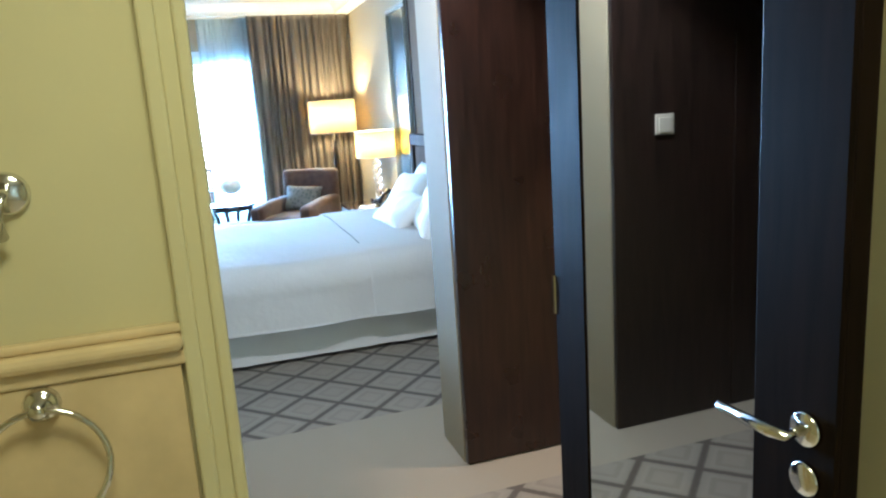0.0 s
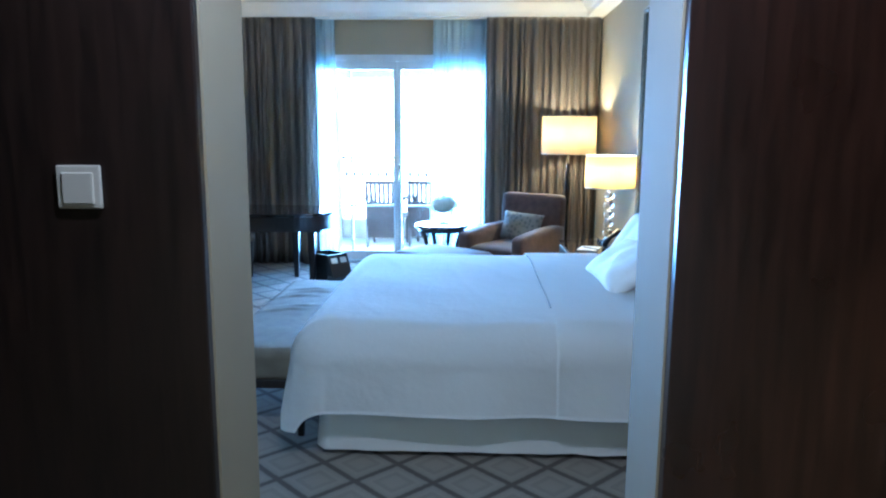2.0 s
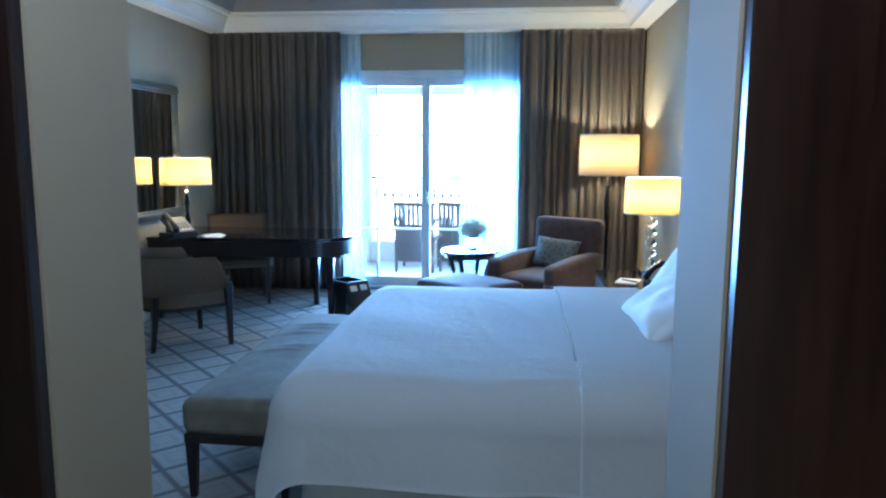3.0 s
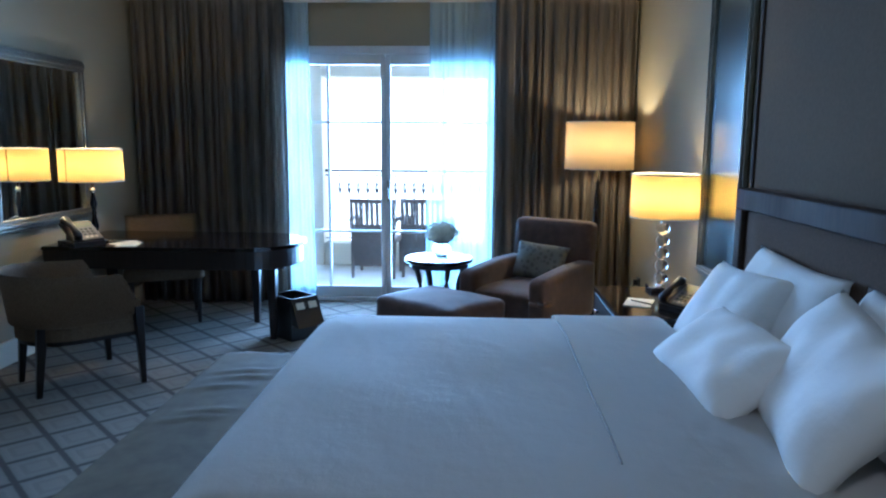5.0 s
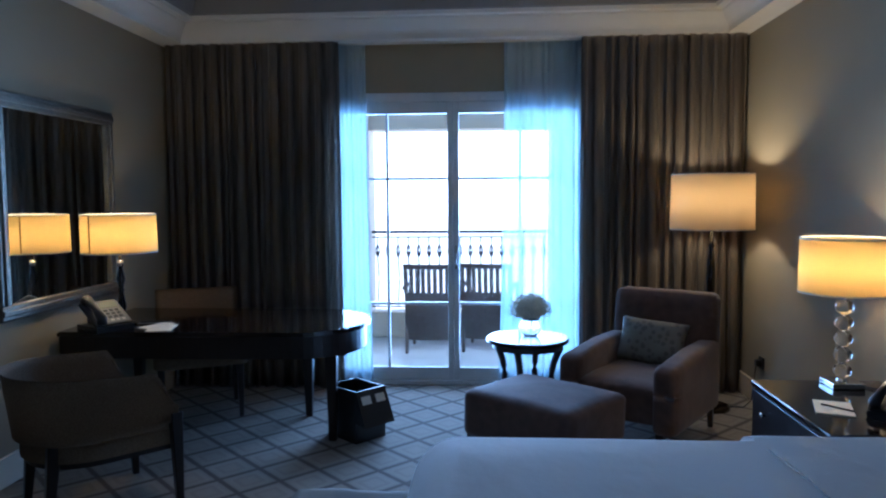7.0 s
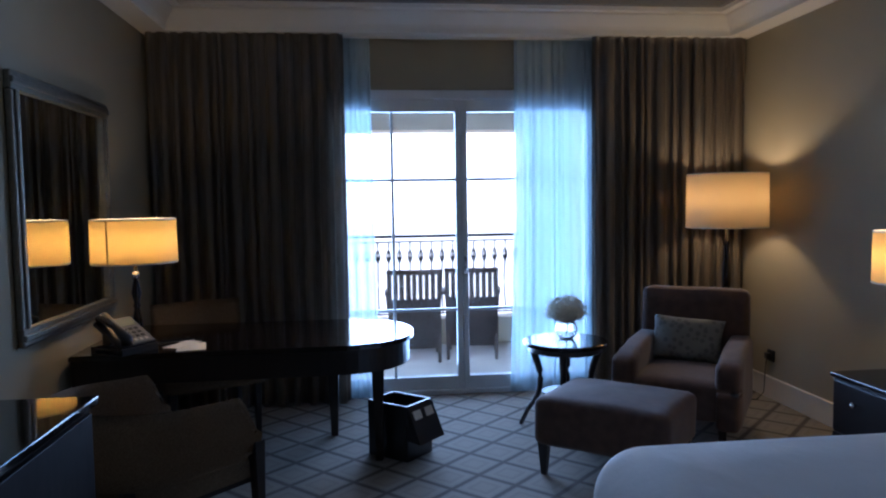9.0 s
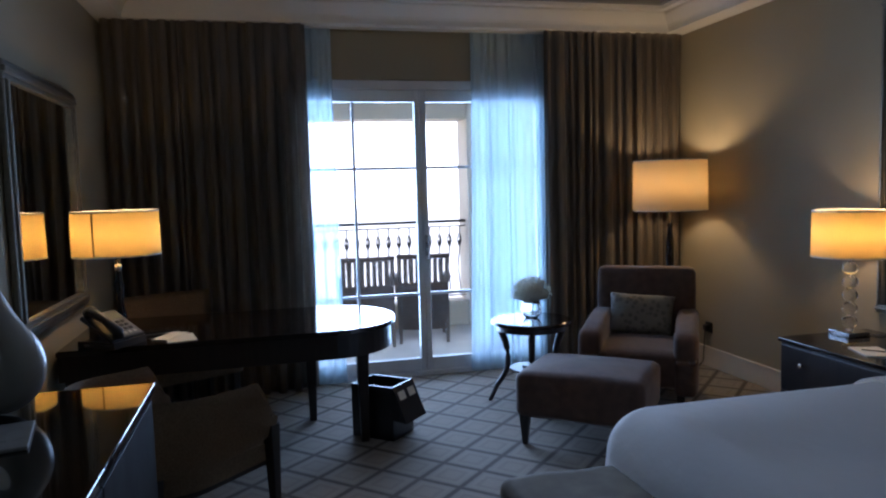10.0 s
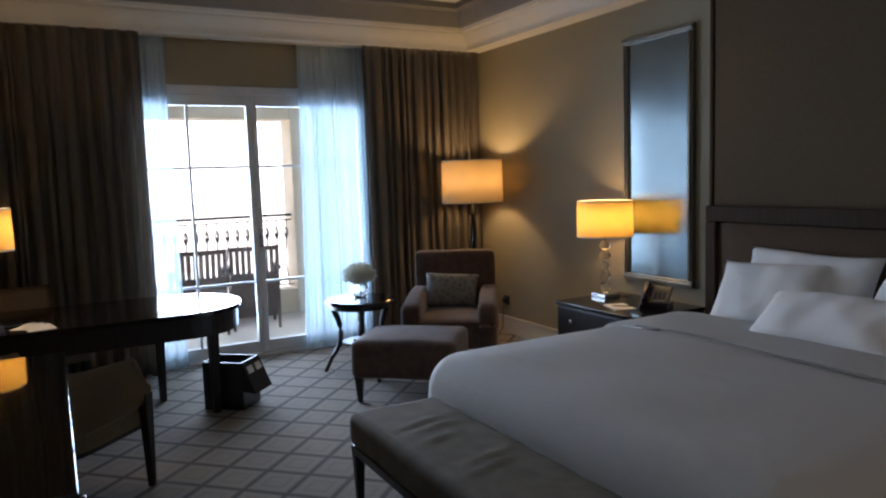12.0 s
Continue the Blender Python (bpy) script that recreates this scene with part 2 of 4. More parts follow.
SAND = Nodes("pale_shore", (0.5, 0.47, 0.4), 0.9).vary(0.02, 0.8, 1.1).mat
TILE_FLOOR = Nodes("bathroom_floor_stone", (0.6, 0.52, 0.38), 0.3).vary(4, 0.88, 1.05).mat
BASE_STONE = Nodes("cream_baseboard", (0.66, 0.58, 0.45), 0.5).vary(5, 0.95, 1.03).mat

# ---------------------------------------------------------------- mesh helpers


def part(name, bm, material, parent=None, label="", smooth=False):
    """Links a bmesh as one mesh object under a thing or part."""
    bmesh.ops.recalc_face_normals(bm, faces=bm.faces)
    me = bpy.data.meshes.new(name)
    for f in bm.faces:
        f.smooth = smooth
    bm.to_mesh(me)
    bm.free()
    me.materials.append(material)
    ob = new(name, me)
    if parent:
        ob.parent = parent
    if label:
        ob["label"] = label
    return ob


def thing(name, label, category, m=None, group="", kind=""):
    ob = new(name)
    ob.empty_display_size = 0.1
    if m is not None:
        ob.matrix_world = m
    return tagged(ob, label, category, group, kind)


def block(x0, x1, y0, y1, z0, z1, bevel=0.0, segments=2, bm=None):
    """A box, with rounded edges if bevel is given."""
    own = bmesh.new()
    bmesh.ops.create_cube(own, size=1)
    for v in own.verts:
        v.co = ((x0 + x1) / 2 + v.co.x * (x1 - x0), (y0 + y1) / 2 + v.co.y * (y1 - y0), (z0 + z1) / 2 + v.co.z * (z1 - z0))
    if bevel:
        bmesh.ops.bevel(own, geom=list(own.edges), offset=bevel, segments=segments, affect="EDGES", profile=0.5)
    if bm is None:
        return own
    add(bm, own)
    return bm


def add(bm, other):
    """Copies another bmesh into bm."""
    me = bpy.data.meshes.new("scratch")
    other.to_mesh(me)
    other.free()
    bm.from_mesh(me)
    bpy.data.meshes.remove(me)
    return bm


def lathe(profile, steps=28, center=(0, 0), bm=None):
    """Turns (radius, z) pairs about an upright axis."""
    bm = bm or bmesh.new()
    rings = []
    for r, z in profile:
        rings.append([bm.verts.new((center[0] + r * math.cos(2 * math.pi * i / steps), center[1] + r * math.sin(2 * math.pi * i / steps), z)) for i in range(steps)])
    for a, b in zip(rings, rings[1:]):
        for i in range(steps):
            bm.faces.new((a[i], a[(i + 1) % steps], b[(i + 1) % steps], b[i]))
    for ring in (rings[0], rings[-1]) if tuple(profile[0]) != tuple(profile[-1]) else ():
        if (ring[0].co - ring[steps // 2].co).length > 1e-4:
            bm.faces.new(ring)
    return bm


def tube(points, radius, steps=8, bm=None, closed=False):
    """A round bar along a line of points; radius may be a list."""
    bm = bm or bmesh.new()
    pts = [Vector(p) for p in points]
    radii = radius if isinstance(radius, (list, tuple)) else [radius] * len(pts)
    rings = []
    for i, p in enumerate(pts):
        a = pts[i - 1] if i or closed else p
        b = pts[(i + 1) % len(pts)] if i < len(pts) - 1 or closed else p
        q = (b - a).to_track_quat("Z", "Y")
        rings.append([bm.verts.new(p + q @ Vector((radii[i] * math.cos(2 * math.pi * k / steps), radii[i] * math.sin(2 * math.pi * k / steps), 0))) for k in range(steps)])
    for i in range(len(rings) - (0 if closed else 1)):
        a, b = rings[i], rings[(i + 1) % len(rings)]
        for k in range(steps):
            bm.faces.new((a[k], a[(k + 1) % steps], b[(k + 1) % steps], b[k]))
    if not closed:
        bm.faces.new(rings[0])
        bm.faces.new(rings[-1])
    return bm


def taper(x, y, z0, z1, w0, w1, lean=(0, 0), bm=None, bevel=0.004):
    """A square leg, w0 wide at its foot and w1 at its top; lean shifts the foot."""
    own = bmesh.new()
    bmesh.ops.create_cube(own, size=1)
    for v in own.verts:
        top = v.co.z > 0
        w = w1 if top else w0
        v.co = (x + v.co.x * w + (0 if top else lean[0]), y + v.co.y * w + (0 if top else lean[1]), z1 if top else z0)
    bmesh.ops.bevel(own, geom=list(own.edges), offset=bevel, segments=1, affect="EDGES")
    return own if bm is None else add(bm, own)


def sheet(nu, nv, f, thick=0.0):
    """A grid of points f(u, v), u and v from 0 to 1, with thickness along its normals if given."""
    bm = bmesh.new()
    g = [[bm.verts.new(f(i / nu, j / nv)) for j in range(nv + 1)] for i in range(nu + 1)]
    for i in range(nu):
        for j in range(nv):
            bm.faces.new((g[i][j], g[i + 1][j], g[i + 1][j + 1], g[i][j + 1]))
    if thick:
        bmesh.ops.solidify(bm, geom=list(bm.faces), thickness=thick)
    return bm


def prism(outline, z0, z1, bevel=0.0):
    """An outline in plan, raised from z0 to z1."""
    bm = bmesh.new()
    low = [bm.verts.new((x, y, z0)) for x, y in outline]
    high = [bm.verts.new((x, y, z1)) for x, y in outline]
    n = len(low)
    top = bm.faces.new(high)
    bm.faces.new(low)
    for i in range(n):
        bm.faces.new((low[i], low[(i + 1) % n], high[(i + 1) % n], high[i]))
    if bevel:
        bmesh.ops.bevel(bm, geom=list(top.edges), offset=bevel, segments=2, affect="EDGES")
    return bm


def pillow_mesh(w, h, d, seed, n=22):
    """A stuffed cushion, w by h, d thick, standing in the xz plane, with pinched seams and creases."""
    bm = bmesh.new()
    for side in (-1, 1):
        g = []
        for i in range(n + 1):
            row = []
            for j in range(n + 1):
                a, b = -1 + 2 * i / n, -1 + 2 * j / n
                fill = max(0.0, (1 - a ** 4) * (1 - b ** 4)) ** 0.62
                pull = 1 - 0.07 * (1 - abs(a) ** 2) * abs(b) ** 6
                pull2 = 1 - 0.07 * (1 - abs(b) ** 2) * abs(a) ** 6
                x, z = a * w / 2 * pull2, b * h / 2 * pull
                crease = noise.noise(Vector((x * 7 + seed, z * 7, side * 2.0 + seed))) * 0.022
                row.append(bm.verts.new((x, side * (fill * (d / 2 + crease)), z + 0.012 * noise.noise(Vector((x * 4, seed, z * 4))))))
            g.append(row)
        for i in range(n):
            for j in range(n):
                bm.faces.new((g[i][j], g[i + 1][j], g[i + 1][j + 1], g[i][j + 1]))
    bmesh.ops.remove_doubles(bm, verts=bm.verts, dist=0.0008)
    return bm


def padded(x0, x1, y0, y1, z0, z1, r=0.04, crown=0.02, seed=0.0, n=14):
    """An upholstered block: soft edges, crowned top, slight unevenness."""
    bm = block(x0, x1, y0, y1, z0, z1)
    bmesh.ops.subdivide_edges(bm, edges=list(bm.edges), cuts=n, use_grid_fill=True)
    cx, cy, cz = (x0 + x1) / 2, (y0 + y1) / 2, (z0 + z1) / 2
    hx, hy, hz = (x1 - x0) / 2, (y1 - y0) / 2, (z1 - z0) / 2
    for v in bm.verts:
        p = Vector((v.co.x - cx, v.co.y - cy, v.co.z - cz))
        core = Vector((max(-hx + r, min(hx - r, p.x)), max(-hy + r, min(hy - r, p.y)), max(-hz + r, min(hz - r, p.z))))
        d = p - core
        if d.length > 1e-6:
            p = core + d.normalized() * min(r, d.length if d.length < r else r)
        if p.z > 0:
            p.z += crown * (1 - (p.x / hx) ** 2) * (1 - (p.y / hy) ** 2) * (p.z / hz)
        p += Vector((1, 1, 1)) * 0.004 * noise.noise(Vector((p.x * 6 + seed, p.y * 6, p.z * 6)))
        v.co = (cx + p.x, cy + p.y, cz + p.z)
    return bm


def structure(name, bm, material, label, category="wall", smooth=False):
    return tagged(part(name, bm, material, None, "", smooth), label, category, kind="structure")


# ---------------------------------------------------------------- the shell
XL, XR, YF, YW = -3.07, 1.50, 8.42, 2.0
structure("floor", block(-3.4, 4.0, 0.62, YF + 0.1, -0.12, 0.0), CARPET, "taupe cut-pile carpet with a dark diamond lattice", "carpet")
structure("floor_bathroom", block(-2.2, 1.4, -2.9, 0.62, -0.12, -0.002), TILE_FLOOR, "cream polished stone bathroom floor", "floor")
structure("wall_west", block(XL - 0.15, XL, 1.6, YF + 0.3, 0, 3.2), PAINT, "cream painted bedroom wall")
structure("wall_east", block(XR, XR + 0.15, YW, YF + 0.3, 0, 3.2), PAINT, "cream painted bedroom wall")
# window wall round the balcony door
wl, wr, wt = -1.84, 0.32, 2.37
structure("wall_north", add(add(block(XL, wl, YF, YF + 0.3, 0, 3.2), block(wr, XR, YF, YF + 0.3, 0, 3.2)), block(wl, wr, YF, YF + 0.3, wt, 3.2)), PAINT, "cream painted wall around the balcony door")
# wall between hall and bedroom
structure("wall_south_west", block(-1.45, -0.466, 1.73, YW, 0, 3.2), PAINT, "cream painted wall end beside the bedroom opening")
structure("wall_south_far", block(XL, -1.45, 1.66, 1.75, 0, 3.2), PAINT, "cream painted wall behind the television cabinet")
structure("wall_south_east", block(0.503, 4.0, 1.72, YW, 0, 3.2), PAINT, "cream painted wall end beside the bedroom opening")
structure("wall_hall_lintel", block(-0.466, 0.503, 1.74, YW, 2.62, 3.2), PAINT, "cream painted lintel over the bedroom opening")
# dark panelling on the hall side, with its seams
structure("panel_west", add(block(-1.10, -0.470, 1.70, 1.728, 0, 2.6, 0.004), block(-2.6, -1.104, 1.70, 1.728, 0, 2.6, 0.004)), DARK_WOOD, "espresso wood panelling in the hall", "panelling")
structure("panel_east", block(1.36, 4.0, 1.69, 1.718, 0, 2.6, 0.004), RED_WOOD, "mahogany panelling in the hall", "panelling")
structure("ceiling_hall", block(-3.2, 4.0, 0.3, YW - 0.02, 2.6, 2.72), WHITE, "white plaster hall ceiling", "ceiling")
structure("wall_hall_end_east", block(4.0, 4.15, 0.3, YW, 0, 3.2), PAINT, "cream painted hall end wall")
structure("wall_hall_end_west", block(-3.35, -3.2, 0.3, YW, 0, 3.2), PAINT, "cream painted hall end wall")
# bathroom
structure("wall_bathroom_north_west", block(-3.2, -0.452, 0.35, 0.68, 0, 2.72), BATH_PAINT, "cream painted bathroom wall")
structure("wall_bathroom_north_east", block(0.50, 4.0, 0.62, 0.72, 0, 2.72), BATH_PAINT, "cream painted bathroom wall")
structure("wall_bathroom_lintel", block(-0.43, 0.47, 0.36, 0.67, 2.12, 2.72), BATH_PAINT, "cream wall over the bathroom door")
structure("wall_bathroom_south", block(-2.2, 1.4, -3.0, -2.85, 0, 2.72), BATH_PAINT, "cream painted bathroom wall")
structure("wall_bathroom_west", block(-2.35, -2.2, -3.0, 0.35, 0, 2.72), BATH_PAINT, "cream painted bathroom wall")
structure("wall_bathroom_east", block(1.1, 1.25, -3.0, 0.62, 0, 2.72), BATH_PAINT, "cream painted bathroom wall")
structure("ceiling_bathroom", block(-2.4, 1.4, -3.05, 0.3, 2.6, 2.72), WHITE, "white plaster bathroom ceiling", "ceiling")
# Unseen slab, added to keep the sun off the rooms and balcony.
structure("sun_block_slab", block(-4.2, 4.8, -3.4, 11.0, 3.32, 3.6), STUCCO, "unseen slab added above the rooms to block the sun", "roof")

# bedroom ceiling: soffit, crown moulding, recessed tray
structure("ceiling", block(XL - 0.1, XR + 0.1, 1.7, YF + 0.2, 3.12, 3.26), WHITE, "white plaster tray ceiling", "ceiling")


def ring_sweep(profile, x0, x1, y0, y1):
    """A moulding round the room: (inset, z) pairs swept along the four walls."""
    bm = bmesh.new()
    loops = []
    for d, z in profile:
        loops.append([bm.verts.new(p) for p in ((x0 + d, y0 + d, z), (x1 - d, y0 + d, z), (x1 - d, y1 - d, z), (x0 + d, y1 - d, z))])
    for a, b in zip(loops, loops[1:]):
        for i in range(4):
            bm.faces.new((a[i], a[(i + 1) % 4], b[(i + 1) % 4], b[i]))
    return bm


structure("trim_crown", ring_sweep([(0.0, 2.75), (0.185, 2.75), (0.187, 2.775), (0.19, 2.79), (0.20, 2.81), (0.235, 2.85), (0.25, 2.87), (0.26, 2.885), (0.26, 2.90), (0.32, 2.90), (0.33, 2.93), (0.0, 2.93)], XL, XR, YW, YF), WHITE, "white plaster crown moulding", "moulding")
# Tray riser, a darker grey than the ceiling and the crown.
structure("trim_tray", ring_sweep([(0.30, 2.925), (0.36, 2.93), (0.42, 3.05), (0.46, 3.07), (0.46, 3.125), (0.30, 3.125)], XL, XR, YW, YF), GREY_BAND, "grey riser of the ceiling tray", "moulding")
structure("baseboard_east", add(block(XR - 0.018, XR - 0.001, 5.5, YF - 0.002, 0, 0.15, 0.004), block(XR - 0.024, XR - 0.001, 5.5, YF - 0.002, 0.15, 0.165, 0.005)), BASE_STONE, "cream painted baseboard", "baseboard")
structure("baseboard_west", add(block(XL + 0.001, XL + 0.018, 1.76, YF - 0.002, 0, 0.15, 0.004), block(XL + 0.001, XL + 0.024, 1.76, YF - 0.002, 0.15, 0.165, 0.005)), BASE_STONE, "cream painted baseboard", "baseboard")

# bathroom dado: marble slabs under a moulded rail
dado = thing("bathroom_dado", "cream marble dado slabs under a moulded stone rail", "wainscot", kind="structure")
for i in range(3):
    part("slab", block(-0.49 - 0.6 * (i + 1), -0.492 - 0.6 * i, 0.325, 0.349, 0, 1.105, 0.002, 1), MARBLE, dado)
part("rail", add(add(block(-2.19, -0.482, 0.318, 0.349, 1.106, 1.135, 0.006), block(-2.19, -0.482, 0.300, 0.349, 1.135, 1.165, 0.012)), block(-2.19, -0.482, 0.322, 0.349, 1.165, 1.182, 0.006)), MARBLE, dado)

# door casing of the bathroom, cream on its side, dark lining beyond
casing = bmesh.new()
for x0, x1, y0 in ((-0.485, -0.455, 0.318), (-0.458, -0.425, 0.330), (-0.428, -0.404, 0.322)):
    block(x0, x1, y0, 0.36, 0, 2.2, 0.006, bm=casing)
block(-0.45, -0.42, 0.36, 0.638, 0, 2.12, 0.003, bm=casing)
structure("trim_bathroom_casing", casing, BATH_PAINT, "cream painted moulded door casing", "door frame")
structure("trim_bathroom_lining", add(add(block(-0.45, -0.417, 0.642, 0.70, 0, 2.12, 0.004), block(-0.50, -0.415, 0.682, 0.71, 0, 2.2, 0.006)), block(0.47, 0.498, 0.60, 0.64, 0, 2.12, 0.004)), DARK_WOOD, "espresso wood lining of the bathroom doorway", "door frame")
strike = tagged(part("strike_plate", block(-0.4168, -0.412, 0.655, 0.68, 0.98, 1.08, 0.001, 1), CHROME), "chrome strike plate on the dark door lining", "strike plate")

# ---------------------------------------------------------------- balcony door, balcony, outdoors
door = thing("door_1", "white framed glazed double balcony door, closed", "balcony door", kind="structure")
dy0, dy1 = 8.44, 8.50
fr = bmesh.new()
block(wl, wl + 0.05, dy0 - 0.01, dy1 + 0.03, 0, wt, 0.004, bm=fr)
block(wr - 0.05, wr, dy0 - 0.01, dy1 + 0.03, 0, wt, 0.004, bm=fr)
block(wl + 0.05, wr - 0.05, dy0 - 0.01, dy1 + 0.03, 2.30, wt, 0.004, bm=fr)
block(wl + 0.05, wr - 0.05, dy0 - 0.02, dy1 + 0.04, 0, 0.035, 0.004, bm=fr)
part("door_frame", fr, FRAME, door)
mid = (wl + wr) / 2
for x0, x1, bar_x in ((wl + 0.052, mid - 0.001, -1.296), (mid + 0.001, wr - 0.052, -0.224)):
    leaf = bmesh.new()
    block(x0, x0 + 0.045, dy0, dy1, 0.037, 2.298, 0.006, bm=leaf)
    block(x1 - 0.045, x1, dy0, dy1, 0.037, 2.298, 0.006, bm=leaf)
    block(x0 + 0.045, x1 - 0.045, dy0, dy1, 0.037, 0.14, 0.006, bm=leaf)
    block(x0 + 0.045, x1 - 0.045, dy0, dy1, 2.205, 2.298, 0.006, bm=leaf)
    lf = part("leaf", leaf, FRAME, door)
    for z in (0.667, 1.685):
        part("glazing_bar", block(x0 + 0.045, x1 - 0.045, dy0 + 0.01, dy1 - 0.01, z - 0.011, z + 0.011, 0.003, 1), FRAME, lf)
    part("glazing_bar", block(bar_x - 0.011, bar_x + 0.011, dy0 + 0.012, dy1 - 0.012, 0.14, 2.205, 0.003, 1), FRAME, lf)
    pane = part("pane", block(x0 + 0.04, x1 - 0.04, 8.468, 8.469, 0.13, 2.21), GLASS, lf)
    pane.visible_shadow = False
part("handle", add(block(mid + 0.008, mid + 0.036, dy0 - 0.012, dy0, 0.95, 1.15, 0.004), tube([(mid + 0.022, dy0 - 0.01, 1.08), (mid + 0.022, dy0 - 0.05, 1.08), (mid + 0.022, dy0 - 0.05, 0.98)], 0.008)), CHROME, door)

structure("balcony_floor", block(-4.0, 3.2, 8.52, 10.9, -0.3, -0.02), TERRACE, "pale stone tiled balcony floor", "floor")
structure("balcony_ceiling", block(-4.0, 3.2, 8.72, 10.85, 2.46, 2.75), STUCCO, "cream stucco balcony ceiling", "ceiling")
structure("balcony_parapet", block(-1.79, 0.19, 10.5, 10.75, -0.02, 0.26, 0.012), STUCCO, "low cream stucco balcony parapet", "parapet")
structure("balcony_lintel", block(-1.79, 0.19, 10.46, 10.8, 2.27, 2.46, 0.006), STUCCO, "cream stucco beam over the balcony", "beam")
structure("balcony_pier_west", block(-4.0, -1.79, 10.45, 10.85, -0.3, 2.46, 0.01), STUCCO, "cream stucco balcony pier", "pier")
structure("balcony_pier_east", block(0.19, 3.2, 10.45, 10.85, -0.3, 2.46, 0.01), STUCCO, "cream stucco balcony pier", "pier")
structure("balcony_wall_west", block(-2.3, -2.1, 8.72, 10.45, -0.02, 2.46), STUCCO, "cream stucco balcony side wall")
structure("balcony_wall_east", block(0.62, 0.8, 8.72, 10.45, -0.02, 2.46), STUCCO, "cream stucco balcony side wall")
haze = Nodes("bright_haze", (0.8, 0.85, 0.9), 1.0)
haze.put("Emission Color", (0.88, 0.95, 1.0, 1))
haze.put("Emission Strength", 0.42)
structure("backdrop", block(-900, 900, 600, 602, -14, 500), haze.mat, "bright white haze over the sea", "sky")
structure("ground", block(-2500, 2500, 11.5, 4000, -14.2, -14.0), SAND, "pale hazy shore reaching to the horizon", "ground")

railing = thing("balcony_railing", "black wrought-iron balcony railing with bellied scrolled balusters", "railing", pose(0, 10.6, 0))
part("top_rail", add(block(-1.79, 0.19, -0.028, 0.028, 1.135, 1.165, 0.008), block(-1.79, 0.19, -0.012, 0.012, 1.085, 1.10, 0.003)), IRON, railing)
part("bottom_rail", block(-1.79, 0.19, -0.012, 0.012, 0.30, 0.315, 0.003), IRON, railing)
for i in range(17):
    x = -1.73 + i * 0.116
    line = []
    for k in range(15):
        s = k / 14
        belly = 0.09 * math.sin(math.pi * min(1, s * 1.25)) ** 2
        line.append((x, belly, 0.315 + s * 0.775))
    bal = tube(line, 0.008, 6)
    for side in (-1, 1):
        loop = [(x + side * 0.022 * math.sin(math.pi * k / 8), 0.02, 0.86 + 0.15 * k / 8) for k in range(9)]
        tube(loop, 0.007, 6, bm=bal)
    block(x - 0.015, x + 0.015, 0.01, 0.03, 0.87, 0.93, 0.006, bm=bal)
    part("baluster", bal, IRON, railing)


def patio_chair(m, extra=""):
    ch = thing("patio_chair", "dark brown wicker patio chair with a slatted back" + extra, "patio chair", m, group="balcony chairs")
    part("seat", padded(-0.25, 0.25, 0.02, 0.50, 0.36, 0.43, 0.02, 0.0, 1.0, 6), WICKER, ch)
    part("back_panel", sheet(10, 6, lambda u, v: (-0.25 + 0.5 * u, 0.0 - 0.03 * math.sin(math.pi * u) - 0.03 * v, 0.12 + 0.48 * v), 0.025), WICKER, ch)
    part("top_bar", sheet(10, 1, lambda u, v: (-0.26 + 0.52 * u, -0.05 - 0.03 * math.sin(math.pi * u), 0.83 + 0.05 * v), 0.03), WICKER, ch)
    for i in range(9):
        x = -0.235 + i * 0.47 / 8
        b = -0.03 * math.sin(math.pi * (x + 0.25) / 0.5)
        part("slat", tube([(x, b - 0.03, 0.59), (x, b - 0.055, 0.84)], 0.022, 6), WICKER, ch)
    for x in (-0.235, 0.235):
        part("leg", taper(x, 0.02, -0.02, 0.40, 0.03, 0.045, (0, -0.03)), WICKER, ch)
        part("leg", taper(x, 0.47, -0.02, 0.40, 0.03, 0.045), WICKER, ch)
        part("arm", tube([(x * 1.08, -0.02, 0.64), (x * 1.12, 0.2, 0.65), (x * 1.12, 0.42, 0.63), (x * 1.06, 0.50, 0.40)], 0.025, 8), WICKER, ch)
    return ch


chair = patio_chair(pose(-1.06, 9.66, 0, 0, 0, -3))
copy_thing(chair, pose(-0.50, 9.72, 0, 0, 0, -9))

